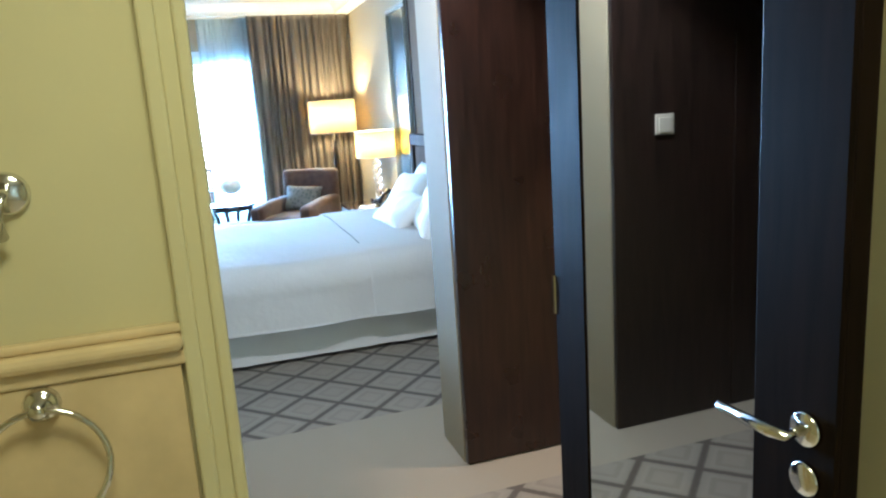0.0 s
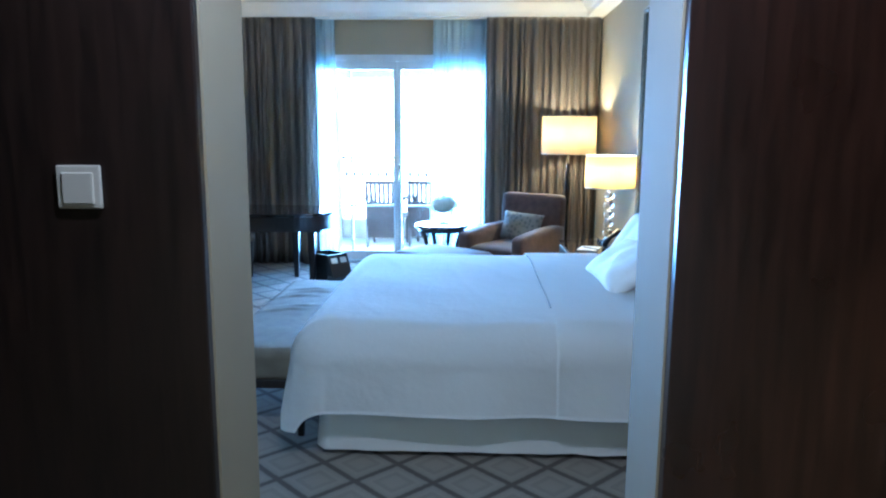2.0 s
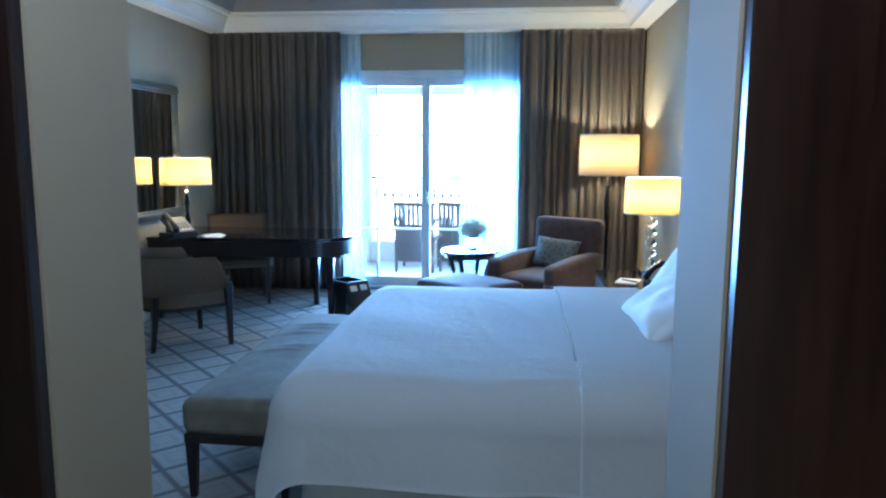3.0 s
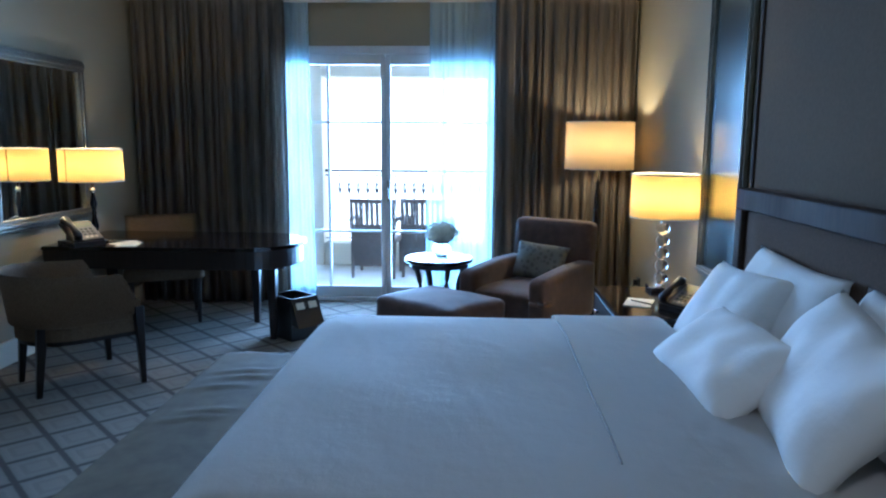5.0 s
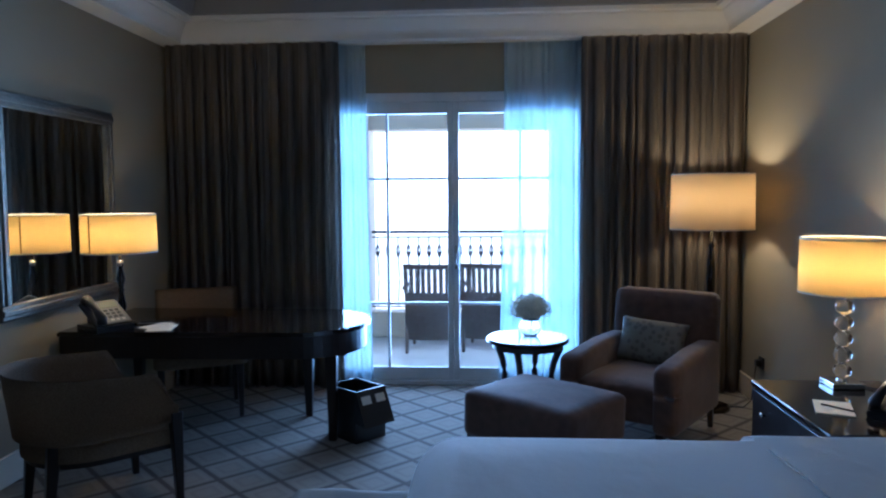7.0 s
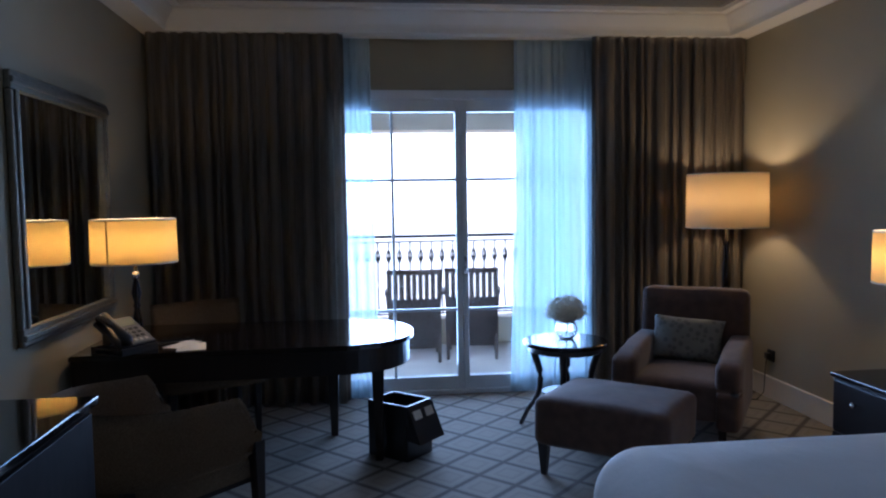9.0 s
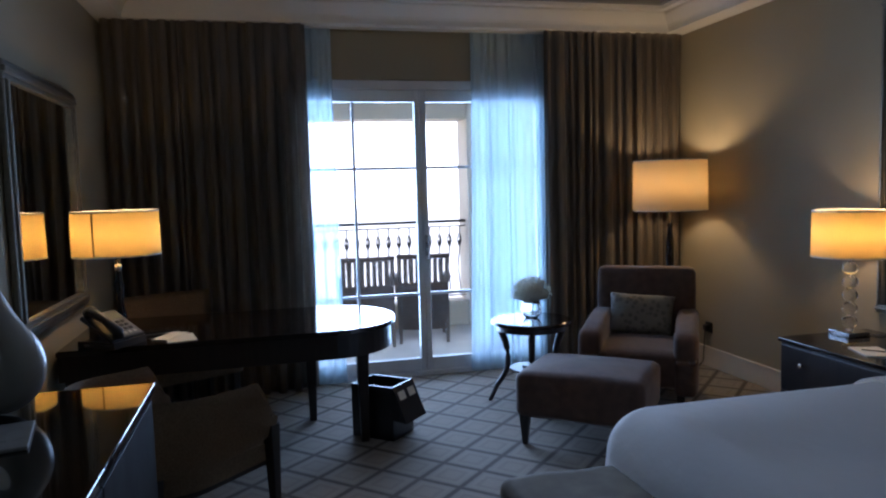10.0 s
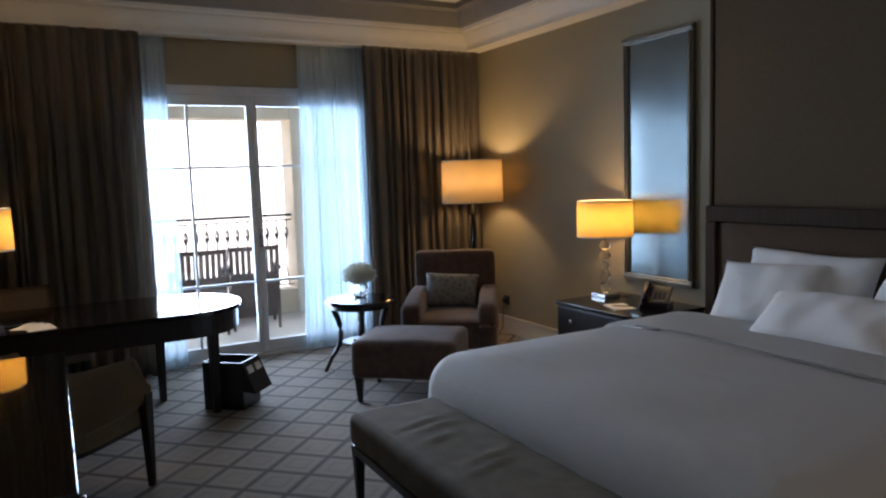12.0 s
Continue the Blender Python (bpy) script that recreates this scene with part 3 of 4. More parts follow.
# ---------------------------------------------------------------- curtains
def drape(name, x0, x1, y, z1, folds, amp, material, label, seed, flare=0.0, smooth=True):
    """Hanging cloth: uneven pleats gathered at the top, merging and twisting on their way down."""
    rnd = random.Random(seed)
    widths = [rnd.uniform(0.4, 2.1) for _ in range(folds)]
    total = sum(widths)
    edges = [sum(widths[:i]) / total for i in range(folds + 1)]
    depth = [rnd.uniform(0.45, 1.15) for _ in range(folds + 1)]
    lean = [rnd.uniform(-0.5, 0.5) for _ in range(folds + 1)]

    def f(u, v):
        w = u + (0.35 / folds) * noise.noise(Vector((u * folds * 0.45 + seed, v * 1.1, seed))) * (1 - v) * min(1.0, 12 * u, 12 * (1 - u))
        i = 0
        while i < folds - 1 and w > edges[i + 1]:
            i += 1
        k = (w - edges[i]) / (edges[i + 1] - edges[i])
        d = depth[i] * (1 - k) + depth[i + 1] * k
        g = lean[i] * (1 - k) + lean[i + 1] * k
        wave = math.cos(2 * math.pi * k + 0.6 * g * math.sin(2 * math.pi * k))
        fine = noise.noise(Vector((w * folds * 2.6, v * 2.2 + seed, 7.0)))
        deep = amp * d * (0.7 + 0.3 * (1 - v) + 0.25 * noise.noise(Vector((i * 3.7, v * 2.5, seed)))) * (1 - 0.45 * v ** 10)
        x = x0 + (x1 - x0) * u + 0.3 * amp * math.sin(4 * math.pi * k) * d + flare * (1 - v) ** 2 * (u - 0.5)
        yy = y + deep * wave + 0.22 * amp * fine
        return (min(max(x, x0 - 0.03 - abs(flare)), x1 + 0.03 + abs(flare)), yy, 0.015 + (z1 - 0.015) * v)

    return tagged(part(name, sheet(folds * 16, 30, f, 0.002), material, None, "", smooth), label, "curtain")


drape("curtain", -3.04, -1.645, 8.275, 2.755, 15, 0.046, CURTAIN, "floor-length bronze silk curtain drawn to one side", 3)
drape("curtain", 0.235, 1.47, 8.275, 2.755, 14, 0.046, CURTAIN, "floor-length bronze silk curtain behind the armchair", 8)
drape("sheer_curtain", -1.90, -1.45, 8.375, 2.755, 7, 0.018, SHEER, "sheer white voile curtain pushed to one side, daylight blue in its colour", 5, 0.06)
drape("sheer_curtain", -0.35, 0.30, 8.375, 2.755, 9, 0.018, SHEER, "sheer white voile curtain partly across the door, daylight blue in its colour", 9, 0.10)
structure("trim_curtain_track", block(-3.05, 1.48, 8.335, 8.355, 2.735, 2.752, 0.003), WHITE, "white curtain track under the moulding", "curtain track")

# ---------------------------------------------------------------- bed
bed = thing("bed", "king-size bed made with white linen and a turned-down duvet", "bed", pose(0, 0, 0))
BX0, BX1, BY0, BY1, BZ = -0.60, 1.38, 3.42, 5.27, 0.60
part("mattress", padded(BX0 + 0.02, BX1, BY0 + 0.02, BY1 - 0.02, 0.36, BZ, 0.06, 0.01, 2.0), LINEN, bed, smooth=True)


def skirt_point(u, v):
    """Round foot and sides of the base, hanging to the floor with slight pleats."""
    lx, ly = BX1 - BX0, BY1 - BY0
    s = u * (2 * lx + ly)
    if s < lx:
        p, n = (BX1 - s, BY0), (0, -1)
    elif s < lx + ly:
        p, n = (BX0, BY0 + s - lx), (-1, 0)
    else:
        p, n = (BX0 + s - lx - ly, BY1), (0, 1)
    d = (0.008 + 0.01 * (1 - v)) * math.sin(s * 21) * noise.noise(Vector((s * 2, 0, 4))) + 0.035 * (1 - v)
    return (p[0] + n[0] * d, p[1] + n[1] * d, 0.03 + 0.40 * v)


part("bed_skirt", sheet(180, 6, skirt_point), SKIRT, bed, "pale grey-white gathered bed skirt", True)
part("bed_base", block(BX0 + 0.03, BX1, BY0 + 0.03, BY1 - 0.03, 0.06, 0.36, 0.01), DARK_WOOD, bed)
for x, y in ((BX0 + 0.1, BY0 + 0.1), (BX0 + 0.1, BY1 - 0.1), (BX1 - 0.1, BY0 + 0.1), (BX1 - 0.1, BY1 - 0.1)):
    part("foot", lathe([(0.03, 0), (0.035, 0.06)], 12, (x, y)), BLACK, bed)


def cover(x0, x1, drop, top, r, seed, nx=70, ny=120, foot=True, puff=0.02):
    """A quilt laid over the bed: flat on top, rounded over the edges and hanging in soft folds."""
    y0, y1 = BY0 + 0.03, BY1 - 0.03

    def f(u, v):
        lo = x0 - (drop if foot else 0.0)
        sx = lo + (x1 - lo) * u
        sy = y0 - drop + (y1 - y0 + 2 * drop) * v
        a = min(0.0, sx - x0) if foot else 0.0
        b = min(0.0, sy - y0) + max(0.0, sy - y1)
        d = math.hypot(a, b)
        px, py = max(sx, x0) if foot else sx, min(max(sy, y0), y1)
        mid_ = max(0.0, (1 - ((2 * py - y0 - y1) / (y1 - y0)) ** 4))
        crease = (1 - abs(noise.noise(Vector((sx * 3.1 + sy, sy * 1.3, seed + 2))))) ** 5
        puffy = puff * mid_ + 0.012 * noise.noise(Vector((sx * 2.2, sy * 2.2, seed))) + 0.003 * crease
        if d < 1e-6:
            return (px, py, top + puffy)
        nx_, ny_ = a / d, b / d
        d = min(d, drop * 1.22)
        arc = min(d / r, math.pi / 2)
        out, down = r * math.sin(arc), r * (1 - math.cos(arc))
        hang = max(0.0, d - r * math.pi / 2)
        s = sx * 1.0 - sy * 1.0 if a and b else (sy if a else sx)
        wave = 0.075 * (hang / drop) * noise.noise(Vector((s * 3.2, seed, hang))) + 0.012 * math.sin(s * 9 + seed) * hang / drop
        out += hang * 0.17 + wave
        down += hang * 0.96
        return (px + nx_ * out, py + ny_ * out, max(0.05, top + puffy * (1 - min(1, d / 0.2)) - down))

    return sheet(nx, ny, f, -0.012)


part("duvet", cover(BX0 + 0.04, 0.50, 0.50, 0.652, 0.19, 1.3, 90, 150), LINEN, bed, "puffy white duvet hanging over the foot", True)
part("folded_sheet", cover(0.475, 0.98, 0.52, 0.669, 0.195, 1.3, 34, 150, False), LINEN, bed, "white top sheet folded back over the duvet", True)
trim_line = []
for j in range(91):
    v = j / 90
    y = BY0 + 0.03 - 0.14 + (BY1 - BY0 - 0.06 + 0.28) * v
    over = max(0, BY0 + 0.03 - y) + max(0, y - BY1 + 0.03)
    trim_line.append((0.478 + 0.006 * noise.noise(Vector((y * 3, 0, 0))), y, 0.672 + 0.02 * max(0, 1 - ((2 * y - BY0 - BY1) / (BY1 - BY0 - 0.06)) ** 4) + 0.012 * noise.noise(Vector((0.478 * 2.2, y * 2.2, 1.3))) - (0.115 - math.sqrt(max(0.0, 0.0133 - over ** 2)) if over else 0)))
# Ridge of the fold, with its shadow put into the grey colour.
part("fold_ridge", tube(trim_line[12:-12], 0.0035, 6), FOLD_SHADOW, bed, "thin ridge along the fold, its shadow put in as grey")

head = thing("headboard", "brown upholstered headboard in a dark wood frame", "headboard", pose(0, 0, 0))
HY0, HY1 = 3.24, 5.40
part("frame_top", block(1.375, 1.455, HY0, HY1, 1.20, 1.30, 0.008), BROWN_WOOD, head)
part("frame_side", block(1.375, 1.455, HY1 - 0.08, HY1, 0.1, 1.198, 0.008), BROWN_WOOD, head)
part("frame_side", block(1.375, 1.455, HY0, HY0 + 0.08, 0.1, 1.198, 0.008), BROWN_WOOD, head)
part("padding", padded(1.395, 1.45, HY0 + 0.082, HY1 - 0.082, 0.2, 1.197, 0.02, 0.0, 3.0, 10), HEAD_CLOTH, head, smooth=True)
wall_panel = thing("wall_panel", "tall taupe fabric wall panel with a brown wood edge above the headboard", "wall panel", pose(0, 0, 0), kind="structure")
part("fabric", block(1.456, 1.498, HY0 + 0.02, HY1 + 0.0, 0.05, 2.748, 0.003), WALL_CLOTH, wall_panel)
part("edge", block(1.445, 1.499, HY1 + 0.002, HY1 + 0.03, 0.17, 2.748, 0.006), BROWN_WOOD, wall_panel)
part("edge", block(1.445, 1.499, HY0 - 0.01, HY0 + 0.018, 0.17, 2.748, 0.006), BROWN_WOOD, wall_panel)


def pillow(w, h, d, m, seed, label, group="bed pillows"):
    return tagged_m(part("pillow", pillow_mesh(w, h, d, seed), LINEN, None, "", True), m, label, "pillow", group)


def tagged_m(ob, m, label, category, group=""):
    ob.matrix_world = m
    return tagged(ob, label, category, group)


def facing(x, y, z, lean, turn, roll=0):
    """A pillow that leans back against the head of the bed."""
    return Matrix.Translation((x, y, z)) @ Matrix.Rotation(radians(-90 + turn), 4, "Z") @ Matrix.Rotation(radians(lean), 4, "X") @ Matrix.Rotation(radians(roll), 4, "Y")


pillow(0.80, 0.46, 0.16, facing(1.30, 4.64, 0.84, -18, 0, 1), 1.0, "large white pillow standing against the headboard")
pillow(0.80, 0.46, 0.16, facing(1.30, 3.74, 0.84, -18, 0, -1), 2.0, "large white pillow standing against the headboard")
pillow(0.66, 0.42, 0.15, facing(1.15, 4.76, 0.815, -34, 5, -3), 3.0, "large white pillow leaning on another pillow")
pillow(0.78, 0.46, 0.16, facing(1.10, 3.82, 0.835, -38, -6, 6), 4.0, "large white pillow leaning on another pillow")
pillow(0.78, 0.37, 0.15, facing(0.955, 4.27, 0.765, -54, 0, -2), 5.0, "white pillow lying in front of the others")

# ---------------------------------------------------------------- bench at the foot of the bed
bench = thing("bench", "long bench with an olive-grey padded seat and dark tapered legs", "bench", pose(0, 0, 0))
seat = padded(-1.20, -0.715, 3.56, 5.27, 0.29, 0.455, 0.045, 0.012, 5.0, 64)
for v in seat.verts:
    if v.co.z > 0.44:
        for cx, cy in ((-0.98, 4.92), (-0.93, 4.84), (-1.0, 4.70), (-0.95, 4.42), (-1.0, 4.34)):
            w = math.exp(-(((v.co.y - cy - 0.2 * (v.co.x - cx)) / 0.018) ** 2 + ((v.co.x - cx) / 0.12) ** 2))
            v.co.z += 0.011 * w
part("seat", seat, BENCH_CLOTH, bench, "creased olive-grey velvet seat", True)
part("seat_rail", block(-1.19, -0.725, 3.57, 5.26, 0.255, 0.30, 0.006), DARK_WOOD, bench)
for x in (-1.165, -0.75):
    for y in (3.60, 5.23):
        part("leg", taper(x, y, 0, 0.27, 0.03, 0.05), DARK_WOOD, bench)

# ---------------------------------------------------------------- lamps
def drum(cx, cy, r, z0, z1, material, parent, seam):
    prof = [(r, z0), (r * 0.985, z1), (r * 0.985 - 0.004, z1), (r - 0.004, z0), (r, z0)]
    sh = part("shade", lathe(prof, 48, (cx, cy)), material, parent, "glowing pale linen shade", True)
    part("rim", lathe([(r + 0.001, z0 - 0.001), (r + 0.001, z0 + 0.008), (r - 0.006, z0 + 0.008), (r - 0.006, z0 - 0.001), (r + 0.001, z0 - 0.001)], 48, (cx, cy)), PAPER, sh)
    part("rim", lathe([(r * 0.985 + 0.001, z1 - 0.008), (r * 0.985 + 0.001, z1 + 0.001), (r * 0.985 - 0.006, z1 + 0.001), (r * 0.985 - 0.006, z1 - 0.008), (r * 0.985 + 0.001, z1 - 0.008)], 48, (cx, cy)), PAPER, sh)
    strip = block(-0.0035, 0.0035, -r - 0.0015, -r * 0.985, z0 + 0.008, z1 - 0.008)
    bmesh.ops.transform(strip, matrix=Matrix.Translation((cx, cy, 0)) @ Matrix.Rotation(radians(seam), 4, "Z"), verts=strip.verts)
    part("seam", strip, SEAM, sh)
    spider = bmesh.new()
    for a in (0, 2.094, 4.189):
        tube([(cx, cy, z1 - 0.03), (cx + (r - 0.01) * math.cos(a), cy + (r - 0.01) * math.sin(a), z1 - 0.012)], 0.002, 5, bm=spider)
    part("spider", spider, CHROME, sh)
    part("bulb", lathe([(0.0, 0.06), (0.02, 0.055), (0.03, 0.03), (0.026, 0.0), (0.013, -0.03), (0.013, -0.06), (0.0, -0.06)], 14), GLOW, sh).matrix_world = pose(cx, cy, (z0 + z1) / 2 - 0.06)
    return sh


glow = Nodes("lit_bulb", (1, 0.8, 0.5), 0.4)
glow.put("Emission Color", (1.0, 0.6, 0.25, 1))
glow.put("Emission Strength", 6.0)
GLOW = glow.mat

floor_lamp = thing("floor_lamp", "lit floor lamp, pale drum shade on a slim dark column", "floor lamp")
drum(1.11, 7.87, 0.285, 1.295, 1.685, SHADE_PALE, floor_lamp, 120)
part("base", lathe([(0.0, 0.0), (0.15, 0.0), (0.15, 0.018), (0.14, 0.026), (0.03, 0.032), (0.0, 0.032)], 32, (1.11, 7.87)), DARK_GLOSS, floor_lamp, smooth=True)
part("column", lathe([(0.0, 0.03), (0.018, 0.03), (0.016, 0.35), (0.02, 0.7), (0.032, 0.92), (0.030, 1.05), (0.018, 1.16), (0.024, 1.18), (0.012, 1.2), (0.012, 1.34), (0.0, 1.34)], 20, (1.11, 7.87)), DARK_GLOSS, floor_lamp, "dark turned column", True)

LX, LY = 1.235, 6.20
table_lamp = thing("table_lamp", "lit bedside lamp with stacked crystal balls and a drum shade", "table lamp")
drum(LX, LY, 0.205, 1.065, 1.33, SHADE, table_lamp, 95)
part("base", add(block(LX - 0.075, LX + 0.075, LY - 0.075, LY + 0.075, 0.612, 0.640, 0.004), lathe([(0.03, 0.64), (0.022, 0.652), (0.0, 0.652)], 20, (LX, LY))), CHROME, table_lamp)
for i in range(5):
    z = 0.690 + i * 0.077
    part("crystal_ball", lathe([(0.0001, z - 0.037)] + [(0.042 * math.sin(math.pi * k / 10), z - 0.037 * math.cos(math.pi * k / 10)) for k in range(1, 10)] + [(0.0001, z + 0.037)], 20, (LX, LY)), CRYSTAL, table_lamp, smooth=True)
    part("collar", lathe([(0.0, z + 0.035), (0.016, z + 0.036), (0.016, z + 0.041), (0.0, z + 0.042)], 16, (LX, LY)), CHROME, table_lamp)
part("neck", lathe([(0.009, 1.03), (0.009, 1.14), (0.0, 1.14)], 12, (LX, LY)), CHROME, table_lamp)
part("cord", tube([(LX + 0.08, LY - 0.02, 0.617), (LX + 0.14, LY - 0.10, 0.617), (LX + 0.2, LY - 0.06, 0.617), (LX + 0.245, LY - 0.02, 0.617)], 0.003, 6), BLACK, table_lamp)

DX, DY = -2.77, 6.98
desk_lamp = thing("desk_lamp", "lit desk lamp, amber drum shade on a dark turned stem", "table lamp")
drum(DX, DY, 0.222, 1.205, 1.445, SHADE, desk_lamp, -19)
part("base", lathe([(0.0, 0.752), (0.085, 0.752), (0.085, 0.765), (0.02, 0.778), (0.0, 0.778)], 28, (DX, DY)), CHROME, desk_lamp, smooth=True)
part("stem", lathe([(0.0, 0.775), (0.012, 0.775), (0.012, 0.80), (0.028, 0.87), (0.014, 0.955), (0.02, 0.97), (0.014, 0.985), (0.026, 1.04), (0.013, 1.11), (0.018, 1.12), (0.010, 1.14), (0.010, 1.26), (0.0, 1.26)], 20, (DX, DY)), DARK_GLOSS, desk_lamp, smooth=True)
part("finial", lathe([(0.0, 1.115), (0.02, 1.12), (0.02, 1.155), (0.0, 1.16)], 14, (DX, DY)), CHROME, desk_lamp, smooth=True)

# ---------------------------------------------------------------- bedside table and what lies on it
NX0, NX1, NY0, NY1 = 0.845, 1.47, 5.47, 6.31
ns = thing("nightstand", "dark espresso bedside chest with a glass-topped polished surface", "nightstand")
part("body", block(NX0 + 0.015, NX1, NY0 + 0.015, NY1 - 0.015, 0.05, 0.585, 0.004), DARK_WOOD, ns)
part("top", block(NX0, NX1, NY0, NY1, 0.586, 0.611, 0.006), DARK_GLOSS, ns)
part("plinth", block(NX0 + 0.04, NX1, NY0 + 0.04, NY1 - 0.04, 0, 0.05), DARK_WOOD, ns)
for z0, z1 in ((0.07, 0.31), (0.32, 0.575)):
    dr = part("drawer", block(NX0, NX0 + 0.014, NY0 + 0.03, NY1 - 0.03, z0, z1, 0.004), DARK_WOOD, ns)
    for y in (NY0 + 0.2, NY1 - 0.2):
        part("knob", lathe([(0.006, 0.0), (0.006, 0.012), (0.015, 0.016), (0.015, 0.024), (0.0, 0.028)], 14), CHROME, dr, smooth=True).matrix_world = pose(NX0, y, (z0 + z1) / 2 + 0.04, 0, -90, 0)


def telephone(m, label):
    ph = thing("telephone", label, "telephone", m)
    body = bmesh.new()
    add(body, prism([(-0.10, -0.10), (0.10, -0.10), (0.10, 0.10), (-0.10, 0.10)], 0, 0.03))
    part("base", body, BLACK, ph)
    wedge = block(-0.10, 0.10, -0.10, 0.10, 0.0, 0.02, 0.006)
    bmesh.ops.transform(wedge, matrix=pose(0, 0.0, 0.075, 32, 0, 0), verts=wedge.verts)
    con = part("console", wedge, BLACK, ph)
    stand = block(-0.06, 0.06, 0.02, 0.075, 0.03, 0.09, 0.004)
    part("stand", stand, BLACK, ph)
    tilt = pose(0, 0, 0.075, 32, 0, 0)
    face = block(-0.035, 0.092, -0.09, 0.092, 0.0205, 0.0225, 0.001, 1)
    bmesh.ops.transform(face, matrix=tilt, verts=face.verts)
    part("faceplate", face, GREY_PLASTIC, con)
    scr = block(-0.02, 0.08, 0.03, 0.085, 0.0228, 0.0245)
    bmesh.ops.transform(scr, matrix=tilt, verts=scr.verts)
    part("display", scr, SCREEN, con)
    for i in range(3):
        for j in range(4):
            key = block(-0.012 + i * 0.03, 0.008 + i * 0.03, -0.08 + j * 0.026, -0.064 + j * 0.026, 0.0228, 0.027, 0.002, 1)
            bmesh.ops.transform(key, matrix=tilt, verts=key.verts)
            part("button", key, BLACK if j else IVORY, con)
    rec = tube([(-0.07, -0.095, 0.03), (-0.07, -0.085, 0.05), (-0.07, 0.0, 0.058), (-0.07, 0.085, 0.05), (-0.07, 0.095, 0.03)], [0.026, 0.027, 0.017, 0.027, 0.026], 10)
    bmesh.ops.transform(rec, matrix=tilt, verts=rec.verts)
    part("handset", rec, BLACK, ph, smooth=True)
    cord = [(-0.10 - 0.012 * math.cos(k * 1.6), -0.09 + 0.0022 * k, 0.014 + 0.008 * math.sin(k * 1.6)) for k in range(70)]
    part("cord", tube(cord, 0.003, 5), BLACK, ph)
    return ph


telephone(pose(1.23, 5.68, 0.6115, 0, 0, -58) @ Matrix.Scale(0.92, 4), "black and grey desk telephone on the bedside chest")
card = tagged(part("notepad", block(-0.075, 0.075, -0.105, 0.105, 0, 0.006, 0.001, 1), PAPER), "cream notepad lying on the bedside chest", "notepad")
card.matrix_world = pose(1.02, 5.82, 0.6115, 0, 0, -20)
pen = tagged(part("pen", tube([(0, -0.07, 0.004), (0, 0.07, 0.004)], 0.004, 8), BLACK), "black pen lying on the notepad", "pen")
pen.matrix_world = pose(1.03, 5.80, 0.6178, 0, 0, 40)


def framed_mirror(name, y0, y1, z0, z1, x, side, w, label, silvering):
    """A wall mirror in a stepped silver frame; side is +1 when it faces +x."""
    mr = thing(name, label, "mirror")

    def bx(a, b, c, d, e, f, bev):
        return block(min(x + side * a, x + side * b), max(x + side * a, x + side * b), c, d, e, f, bev)

    for nm, c, d, e, f in (("frame_top", y0, y1, z1 - w, z1), ("frame_bottom", y0, y1, z0, z0 + w), ("frame_side", y0, y0 + w, z0 + w, z1 - w), ("frame_side", y1 - w, y1, z0 + w, z1 - w)):
        bar = bx(0.002, 0.035, c, d, e, f, 0.008)
        cy, cz = (c + d) / 2, (e + f) / 2
        iy0, iy1, iz0, iz1 = (c, d, cz - w * 0.18, cz + w * 0.18) if d - c > f - e else (cy - w * 0.18, cy + w * 0.18, e, f)
        add(bar, bx(0.03, 0.046, iy0, iy1, iz0, iz1, 0.006))
        part(nm, bar, SILVER, mr)
    part("glass", bx(0.004, 0.014, y0 + w, y1 - w, z0 + w, z1 - w, 0.0), silvering, mr)
    return mr


framed_mirror("wall_mirror", 6.26, 7.45, 0.885, 2.12, XL, 1, 0.085, "silver-framed mirror hanging over the desk", MIRROR)
framed_mirror("wall_mirror", 5.585, 6.255, 0.72, 2.51, XR, -1, 0.05, "tall narrow silver-framed mirror beside the bed", SOFT_MIRROR)

# ---------------------------------------------------------------- desk
desk = thing("desk", "polished espresso desk with a rounded end and deep apron", "desk")


def desk_outline(grow):
    pts = [(XL + 0.03, 6.72 - grow), (-1.75, 6.74 - grow)]
    for k in range(1, 24):
        a = -math.pi / 2 + math.pi * k / 24
        pts.append((-1.72 + (0.48 + grow) * math.cos(a) ** 0.8, 7.19 + (0.45 + grow) * math.sin(a)))
    return pts + [(-1.75, 7.64 + grow), (XL + 0.03, 7.66 + grow)]


part("top", prism(desk_outline(0.0), 0.722, 0.750, 0.006), DARK_GLOSS, desk)
part("apron", prism(desk_outline(-0.025), 0.585, 0.721), DARK_WOOD, desk)
for x, y in ((-1.46, 7.06), (-1.74, 7.56), (-2.98, 6.80), (-2.98, 7.58)):
    part("leg", taper(x, y, 0, 0.60, 0.045, 0.075), DARK_WOOD, desk)
part("bracket", add(block(-1.56, -1.36, 7.03, 7.09, 0.545, 0.587, 0.018), block(-1.49, -1.43, 6.98, 7.14, 0.555, 0.586, 0.012)), DARK_WOOD, desk)
telephone(pose(-2.79, 6.82, 0.7505, 0, 0, 58) @ Matrix.Scale(1.15, 4), "black desk telephone with a grey keypad and display")
for i, (x, y, rz, w, h) in enumerate(((-2.46, 6.86, 12, 0.15, 0.21), (-2.52, 6.92, -25, 0.10, 0.21))):
    leaflet = tagged(part("leaflet", block(-w / 2, w / 2, -h / 2, h / 2, 0, 0.003, 0.001, 1), PAPER), "pale printed leaflet lying on the desk", "leaflet", group="leaflets on the desk")
    leaflet.matrix_world = pose(x, y, 0.7505 + 0.0035 * i, 0, 0, rz)
